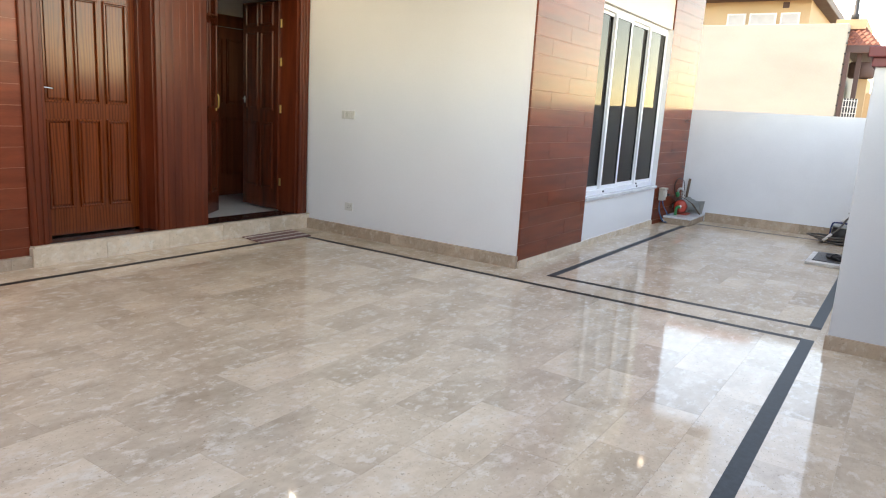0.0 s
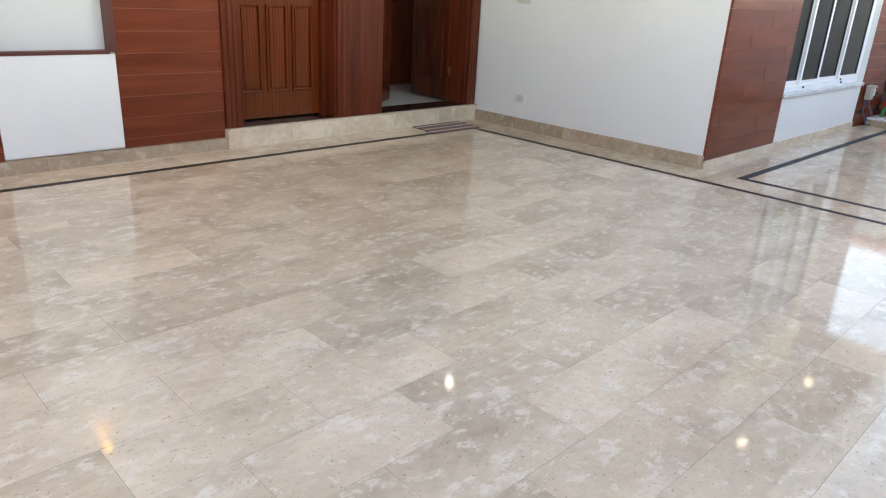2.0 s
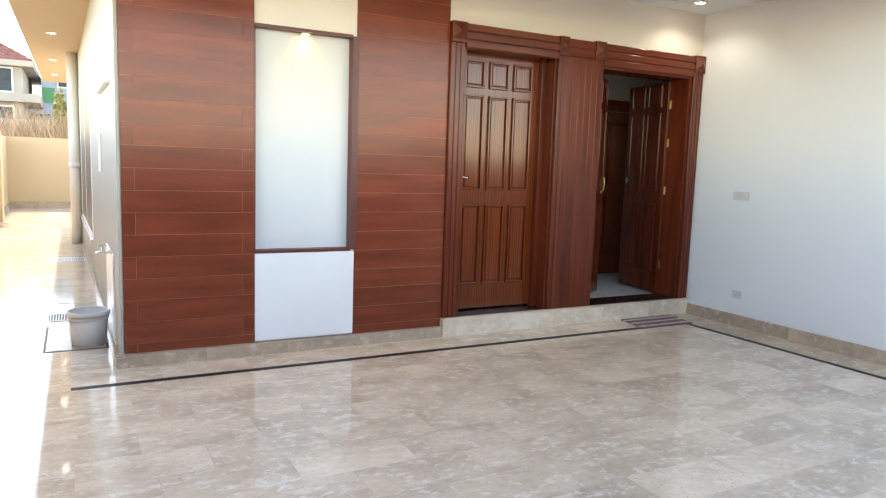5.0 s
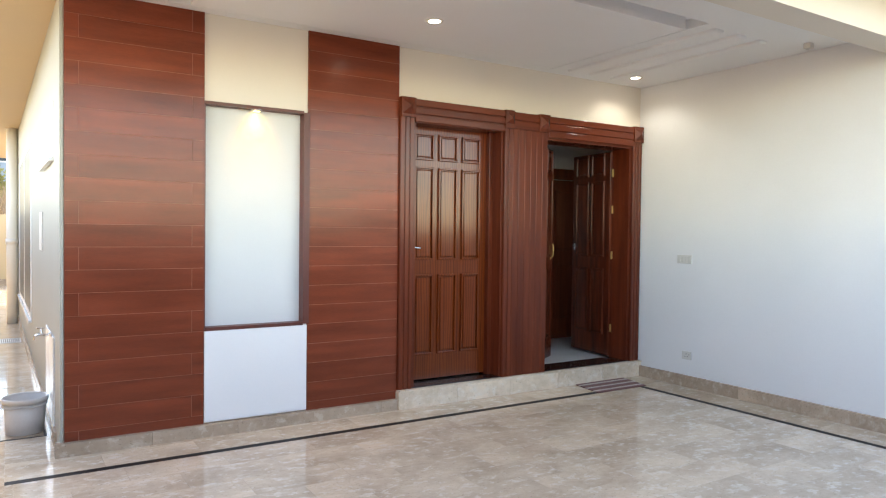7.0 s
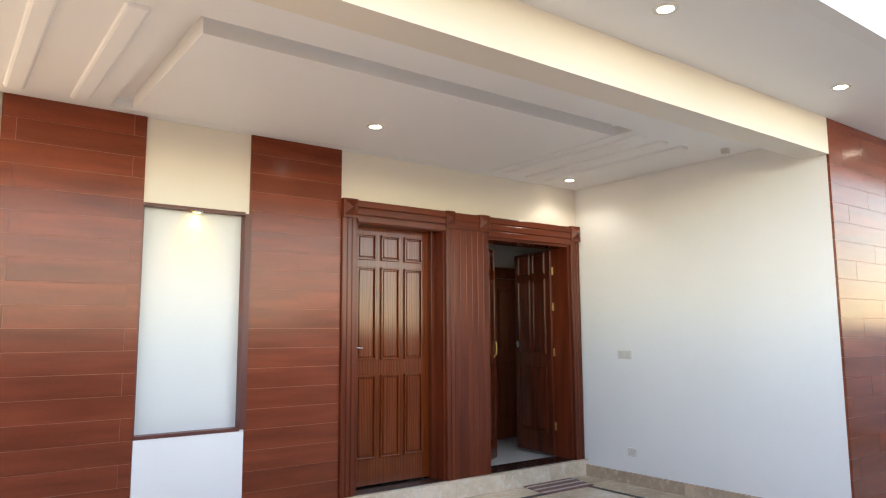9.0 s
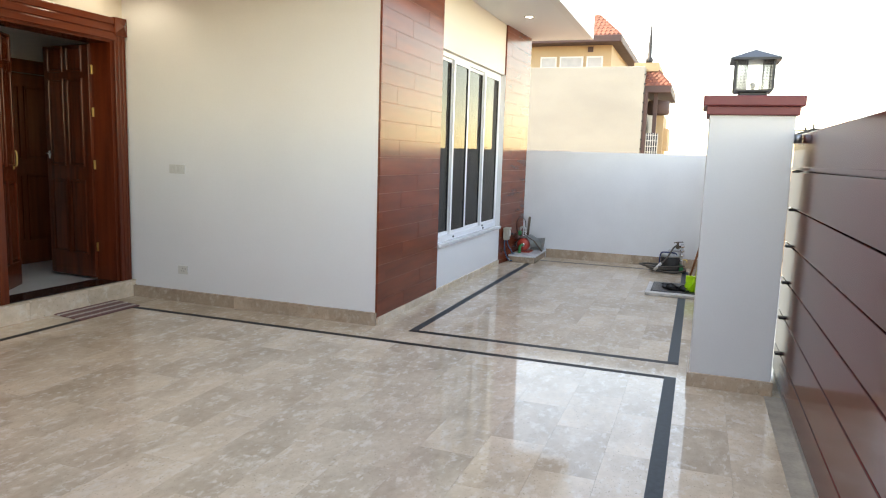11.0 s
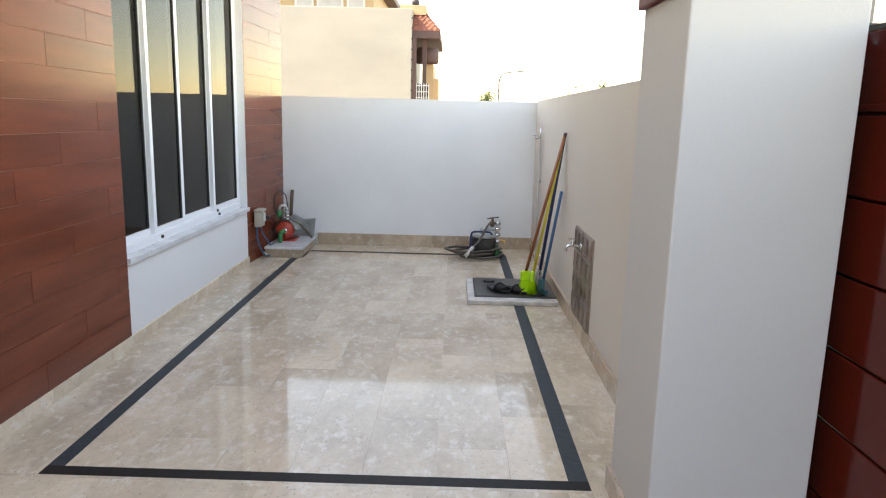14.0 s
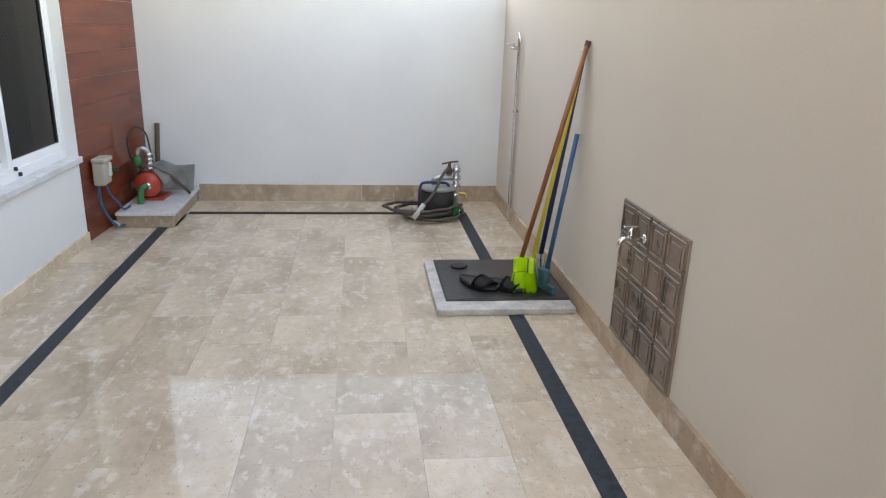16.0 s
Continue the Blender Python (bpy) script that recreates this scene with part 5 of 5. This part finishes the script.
def broom_head(t, cx, cy, yaw, mat):
    m = Matrix.Translation((cx, cy, 0.043)) @ Matrix.Rotation(radians(yaw), 4, "Z")
    bm = boxes((-0.040, 0.040, -0.014, 0.014, 0.100, 0.185), bevel=0.011)
    bm.transform(m)
    part("block", bm, mat, t)
    r = random.Random(int(cx * -1000))
    bm = bmesh.new()
    for i in range(150):
        x, y = r.uniform(-0.032, 0.032), r.uniform(-0.014, 0.014)
        s = 1.55 + r.uniform(-0.1, 0.3)
        a, b = Vector((x, y, 0.105)), Vector((x * s, y * s * 1.6, r.uniform(0.0, 0.008)))
        w = 0.0024
        v = [bm.verts.new(a + Vector((-w, 0, 0))), bm.verts.new(a + Vector((w, 0, 0))), bm.verts.new(a + Vector((0, w, 0))),
             bm.verts.new(b + Vector((-w, 0, 0))), bm.verts.new(b + Vector((w, 0, 0))), bm.verts.new(b + Vector((0, w, 0)))]
        for p, q in ((0, 1), (1, 2), (2, 0)):
            bm.faces.new((v[p], v[q], v[q + 3], v[p + 3]))
    bm.transform(m)
    part("bristles", bm, mat, t, "splayed lime bristles")


broom_head(b1, -0.468, 9.925, 20, M_LIME)
b2 = pole((-0.402, 9.92, 0.22), (-0.21, 9.965, 1.295), 0.0115, M_YELLOW, "broom", "lime green broom with a yellow handle leaning on the wall")
broom_head(b2, -0.408, 9.915, 70, M_LIME)
b3 = pole((-0.345, 10.00, 0.18), (-0.208, 9.985, 1.27), 0.0135, M_NAVY, "mop", "grey string mop with a navy handle leaning on the wall", "mop")
r3 = random.Random(8)
mop = bmesh.new()
strands = []
for i in range(26):
    a = r3.uniform(0, 2 * math.pi)
    d = r3.uniform(0.01, 0.05)
    strands.append(tube([(-0.345 + 0.012 * math.cos(a), 10.00 + 0.012 * math.sin(a), 0.22), (-0.345 + d * math.cos(a), 10.00 + d * math.sin(a), 0.13), (-0.348 + d * 1.4 * math.cos(a), 10.00 + d * 1.3 * math.sin(a), 0.06)], 0.006, 5))
part("strings", merge(*strands), M_MOP, b3, "grey cotton strings")
b4 = pole((-0.318, 9.945, 0.14), (-0.203, 9.99, 0.865), 0.0125, M_BLUE, "squeegee", "blue floor squeegee leaning on the wall", "squeegee")
bm = boxes((-0.12, 0.10, -0.012, 0.012, 0.045, 0.085), bevel=0.006)
bm2 = boxes((-0.035, 0.035, -0.018, 0.018, 0.08, 0.16), bevel=0.01)
bm = merge(bm, bm2)
bm.transform(Matrix.Translation((-0.335, 9.935, 0)) @ Matrix.Rotation(radians(-68), 4, "Z"))
part("blade", bm, M_TEAL, b4, "teal blade holder")

# ---- wall tap with embossed tiles ----
tp = thing("splash_tiles", (XR, 9.0, 0.105), "square of brown embossed tiles behind the yard tap", "wall tiles")
part("bed", boxes((XR - 0.008, XR + 0.001, 8.675, 9.285, 0.105, 0.702)), M_EMBEDGE, tp)
for i in range(4):
    for j in range(4):
        y0, z0 = 8.68 + i * 0.15, 0.108 + j * 0.148
        y1, z1 = y0 + 0.149, z0 + 0.146
        bm = boxes((XR - 0.012, XR - 0.007, y0 + 0.001, y1 - 0.001, z0 + 0.001, z1))
        box(bm, XR - 0.0145, XR - 0.0118, y0 + 0.034, y1 - 0.034, z0 + 0.034, z1 - 0.034, bevel=0.002, seg=1)
        for d, h in ((0.008, 0.0165),):
            a, b, c, e = y0 + d, y1 - d, z0 + d, z1 - d
            w = 0.012
            box(bm, XR - h, XR - 0.011, a, b, c, c + w, bevel=0.002, seg=1)
            box(bm, XR - h, XR - 0.011, a, b, e - w, e, bevel=0.002, seg=1)
            box(bm, XR - h, XR - 0.011, a, a + w, c + w, e - w, bevel=0.002, seg=1)
            box(bm, XR - h, XR - 0.011, b - w, b, c + w, e - w, bevel=0.002, seg=1)
        part("tile", bm, M_EMBOSS, tp)
bib_tap((XR - 0.012, 9.025, 0.60), 180, "chrome tap over the embossed tiles")

wp = thing("water_pipe", (XR - 0.03, 11.400, 0.1), "grey water pipe with a tap on the boundary wall", "pipe")
part("pipe", tube(smooth_path([(XR - 0.02, 11.440, 0.0), (XR - 0.02, 11.440, 0.5), (XR - 0.02, 11.440, 1.27), (XR - 0.025, 11.420, 1.315), (XR - 0.028, 11.380, 1.31), (XR - 0.028, 11.370, 1.25), (XR - 0.024, 11.400, 0.85), (XR - 0.02, 11.420, 0.3), (XR - 0.02, 11.420, 0.11)], 6), 0.009, 10), M_CHROME, wp)
part("cock", merge(tube([(XR - 0.02, 11.440, 1.24), (XR - 0.08, 11.435, 1.24)], 0.012, 10), boxes((XR - 0.10, XR - 0.05, 11.422, 11.448, 1.255, 1.27), bevel=0.004)), M_CHROME, wp, "chrome stop cock")
part("clip", boxes((XR - 0.035, XR + 0.001, 11.415, 11.460, 0.80, 0.82)), M_STEEL, wp)


# ---- beyond the walls ----
def street_lamp(x, y, top, reach):
    t = thing("street_lamp", (x, y, -0.3), "grey curved-arm street lamp far down the road", "street lamp", "street lamps")
    part("pole", tube(smooth_path([(x, y, -0.3), (x, y, top * 0.6), (x, y, top - 1.0), (x + 0.3, y, top - 0.25), (x + 0.9, y, top), (x + reach, y, top + 0.12)], 6), 0.10, 8, r2=0.07), M_HOSE, t)
    part("head", boxes((x + reach - 0.05, x + reach + 0.6, y - 0.14, y + 0.14, top + 0.07, top + 0.2), bevel=0.03), M_HOSE, t)
    return t


street_lamp(3.5, 80, 6.2, 2.0)
street_lamp(13.2, 95, 5.5, 1.6)


def leafy(name, label, x, y, base, height, spread, count, mat, seed, trunk=True):
    t = thing(name, (x, y, base), label, "tree" if trunk else "bush")
    r = random.Random(seed)
    if trunk:
        part("trunk", tube(smooth_path([(x, y, base), (x + 0.05, y, base + height * 0.3), (x - 0.05, y + 0.05, base + height * 0.65)], 5), height * 0.03, 8, r2=height * 0.012), M_BARK, t)
        for i in range(5):
            a = i * 1.3
            part("limb", tube([(x, y, base + height * (0.3 + 0.05 * i)), (x + spread * 0.35 * math.cos(a), y + spread * 0.35 * math.sin(a), base + height * (0.5 + 0.05 * i)),
                               (x + spread * 0.7 * math.cos(a), y + spread * 0.7 * math.sin(a), base + height * (0.62 + 0.06 * i))], height * 0.012, 6, r2=height * 0.004), M_BARK, t)
    clumps = [(r.gauss(0, 0.42) * spread, r.gauss(0, 0.42) * spread, base + height * r.uniform(0.35 if trunk else 0.1, 0.95)) for _ in range(26)]
    verts, faces = [], []
    for i in range(count):
        cx, cy, cz = clumps[i % len(clumps)]
        p = Vector((x + cx + r.gauss(0, 0.16) * spread, y + cy + r.gauss(0, 0.16) * spread, max(base + 0.05, cz + r.gauss(0, 0.07) * height)))
        s = height * r.uniform(0.012, 0.03)
        d = Vector((r.gauss(0, 1), r.gauss(0, 1), r.gauss(0, 1))).normalized()
        e = d.orthogonal().normalized()
        k = len(verts)
        verts += [p - d * s, p + e * s * 0.5, p + d * s, p - e * s * 0.5]
        faces.append((k, k + 1, k + 2, k + 3))
    me = bpy.data.meshes.new("crown")
    me.from_pydata([tuple(v) for v in verts], [], faces)
    me.materials.append(mat)
    ob = new("crown", me)
    for v in me.vertices:
        v.co -= Vector((x, y, base))
    ob.parent = t
    return t


leafy("tree", "small green roadside tree far down the street", 2.0, 72, -0.3, 4.2, 0.9, 2200, M_LEAF, 3)
leafy("tree", "young green tree behind the passage wall", -40, 0.80, -0.3, 4.7, 0.42, 1800, M_LEAFY, 5)
leafy("tree", "roadside tree across the street", 10.5, 62, -0.3, 5.0, 1.6, 2200, M_LEAF, 9)


def grass(name, label, x0, x1, y0, y1, n, h, seed):
    r = random.Random(seed)
    verts, faces = [], []
    for i in range(n):
        x, y = r.uniform(x0, x1), r.uniform(y0, y1)
        hh, w = h * r.uniform(0.5, 1.3), 0.02
        a = r.uniform(0, math.pi)
        lean = Vector((r.gauss(0, 0.25), r.gauss(0, 0.25), 0)) * hh
        k = len(verts)
        dx, dy = w * math.cos(a), w * math.sin(a)
        verts += [(x - dx, y - dy, -0.3), (x + dx, y + dy, -0.3), (x + lean.x * 0.4 + dx, y + lean.y * 0.4 + dy, hh * 0.6 - 0.3), (x + lean.x, y + lean.y, hh - 0.3), (x + lean.x * 0.4 - dx, y + lean.y * 0.4 - dy, hh * 0.6 - 0.3)]
        faces += [(k, k + 1, k + 2, k + 4), (k + 4, k + 2, k + 3)]
    me = bpy.data.meshes.new(name)
    me.from_pydata(verts, [], faces)
    me.materials.append(M_DRY)
    return tagged(new(name, me), label, "grass", kind="stuff")


grass("dry_grass", "low dry brown grass on the empty plot", -38, -24, -2.2, 4, 6000, 2.75, 2)
grass("dry_grass", "dry grass along the street", 1.0, 2.1, 7, 60, 1500, 0.35, 6)

# ---- planks on the house walls ----
def planks_x(x0, x1, ya, yb, za, zb, parent, joints, low=0.0, turn=None):
    """Rows of wood-look planks on a wall facing +x; joints(row) gives the cuts along y."""
    z, row = za, 0
    while z < zb - 0.01:
        top = min(z + 0.155, zb)
        cuts = [ya] + [c for c in joints(row) if ya + 0.02 < c < yb - 0.02] + [yb]
        for a, b in zip(cuts, cuts[1:]):
            ob = piece("plank", x0, x1, a + 0.0015, b - 0.0015, max(z, low) + 0.0015, top - 0.0015, M_WOODTILE, parent)
            if turn is not None:
                ob.matrix_local = turn @ Matrix.Translation(ob.location)
        z, row = z + 0.155, row + 1


part("tile_bed", boxes((X1 - 0.002, XD - 0.004, 1.577, 2.476, 0.09, ZC), (X1 - 0.002, XD - 0.004, 3.288, 4.083, 0.09, ZC)), M_WGROUT, wall_door)
planks_x(X1, XD, 1.575, 2.478, 0.0, ZC, wall_door, lambda r: [2.392] if r % 2 else [1.662], 0.088)
planks_x(X1, XD, 3.272, 4.085, 0.002, ZC, wall_door, lambda r: [], 0.088)
part("tile_bed", boxes((XW - 0.022, XW - 0.004, 7.052, 8.498, 0.09, ZS)), M_WGROUT, wall_window)
TURN = Matrix.Translation((XW, 10.936, 0)) @ Matrix.Rotation(-0.058, 4, "Z") @ Matrix.Translation((-XW, -10.936, 0))
bed = boxes((XW - 0.10, XW - 0.004, 10.942, YE + 0.02, 0.0, ZS))
bed.transform(TURN)
part("tile_bed", bed, M_WGROUT, wall_window)
planks_x(XW - 0.02, XW, 7.048, 8.503, 0.06, ZS, wall_window, lambda r: [7.05 + ((0.58 + 0.38 * r) % 1.2), 8.25 + ((0.58 + 0.38 * r) % 1.2)])
planks_x(XW - 0.02, XW, 10.936, YE + 0.01, 0.06 - 0.155, ZS, wall_window, lambda r: [10.94 + ((0.2 + 0.38 * r) % 1.2)], 0.002, TURN)

# ---- skirting pieces ----
def run(name, fixed, lo, hi, length, make, parent):
    a = lo
    while a < hi - 0.01:
        b = min(a + length, hi)
        make(a + 0.0008, b - 0.0008)
        a = b


run("tile", 0, YP - 0.025, 4.075, 0.6, lambda a, b: piece("tile", X1, -5.672, a, b, 0, 0.09, M_SKIRT, sk), sk)
run("tile", 0, 4.075, YW, 0.6, lambda a, b: piece("tile", X1, -5.66, a, b, 0, 0.15, M_STEP, step), step)
run("tile", 0, 4.085, YW, 1.2, lambda a, b: piece("tile", X1, -5.652, a, b, 0.1505, 0.164, M_STEP, step), step)
run("tile", 0, -5.66, XW - 0.005, 0.6, lambda a, b: piece("tile", a, b, 7.018, YW, 0, 0.112, M_SKIRT, sk), sk)
run("tile", 0, YW, 10.93, 0.6, lambda a, b: piece("tile", XW - 0.018, XW + 0.008, a, b, 0, 0.07, M_STEP, sk), sk)
run("tile", 0, -2.55, XR, 0.42, lambda a, b: piece("tile", a, b, YE - 0.018, YE, 0, 0.13, M_SKIRT, sk), sk)
run("tile", 0, 7.02, YE - 0.018, 0.6, lambda a, b: piece("tile", XR - 0.018, XR, a, b, 0, 0.105, M_SKIRT, sk), sk)
run("tile", 0, -7.9, 0, 0.6, lambda a, b: piece("tile", X0 + a, X0 + b, YP - 0.018, YP, 0, 0.1, M_SKIRT, wall_side), wall_side)
run("tile", 0, -21.98, -0.5, 0.6, lambda a, b: piece("tile", a, b, -0.25, -0.232, 0, 0.12, M_SKIRT, sk), sk)
piece("tile", -21.998, -21.98, -0.23, 6, 0, 0.16, M_SKIRT, sk)

# ---- floor tiles and border lines ----
Z0 = -0.0065


def line(x0, x1, y0, y1, mat=M_BLACK):
    piece("border_strip", x0, x1, y0, y1, Z0, 0.0, mat, floor)


line(-5.345, -5.280, 1.24, 6.67)
line(-5.280, -0.575, 6.605, 6.67)
line(-0.575, -0.495, -0.25, 6.67, M_BLACKG)
line(-2.67, -0.49, 6.99, 7.06)
line(-2.67, -2.60, 7.06, 11.30, M_BLACKG)
line(-0.57, -0.49, 7.06, 11.69, M_BLACKG)
line(-2.55, -0.57, 11.62, 11.69)

FAR = bmesh.new()


def tiles(x0, x1, y0, y1, along="y", anchor=-1.40, far=False):
    """Polished tiles of 0.30 by 0.60, running bond along one axis, cut to the field."""
    lo, hi, s0, s1 = (x0, x1, y0, y1) if along == "y" else (y0, y1, x0, x1)
    k = math.floor((lo - anchor) / 0.3)
    c = anchor + k * 0.3
    while c < hi - 0.004:
        a, b = max(c, lo), min(c + 0.3, hi)
        if b - a > 0.012:
            off = (0.25 if k % 2 else 0.57) + 0.012 * ((k * 7) % 5 - 2)
            s = s0 - 0.6 + off + (0.06 if s0 < 0 else 0)
            while s < s1 - 0.004:
                p, q = max(s, s0), min(s + 0.6, s1)
                if q - p > 0.012:
                    g = 0.0004
                    r = (a + g, b - g, p + g, q - g) if along == "y" else (p + g, q - g, a + g, b - g)
                    if far:
                        box(FAR, *r, Z0, 0.0)
                    else:
                        piece("tile", *r, Z0, 0.0, M_TILE, floor)
                s += 0.6
        c += 0.3
        k += 1


tiles(-5.280, -0.575, -0.25, 6.605)
tiles(-5.715, -5.345, 1.24, YW, anchor=-5.715 + 0.08)
tiles(-5.345, -2.99, 6.67, 7.02, along="x", anchor=6.67)
tiles(-2.99, -0.49, 6.67, 6.99, along="x", anchor=6.67)
tiles(-5.345, -5.280, -0.25, 1.24, anchor=-5.345)
tiles(-0.495, 0.34, -0.25, 6.67, anchor=-0.495)
tiles(-0.49, XR, 6.67, YE, anchor=-0.49)
tiles(-2.60, -0.57, 7.06, 11.62)
tiles(-2.99, -2.67, 6.99, YE, anchor=-2.99)
tiles(-2.67, -0.49, 11.69, YE, along="x", anchor=11.69)
tiles(-2.67, -2.55, 11.30, 11.69, anchor=-2.67)
tiles(-8.2, -5.345, -0.25, 1.24, along="x", anchor=-0.25)
tiles(-8.2, -5.715, 1.24, YP, along="x", anchor=1.24)
tiles(XR, 0.34, 6.67, 7.02, anchor=-0.49)
tiles(-22.0, -8.2, -0.25, YP, along="x", anchor=-0.25, far=True)
tiles(-22.0, -14.0, YP, 6.0, along="x", anchor=YP, far=True)
tagged(part("far_tiles", FAR, M_TILE, floor), kind="stuff")
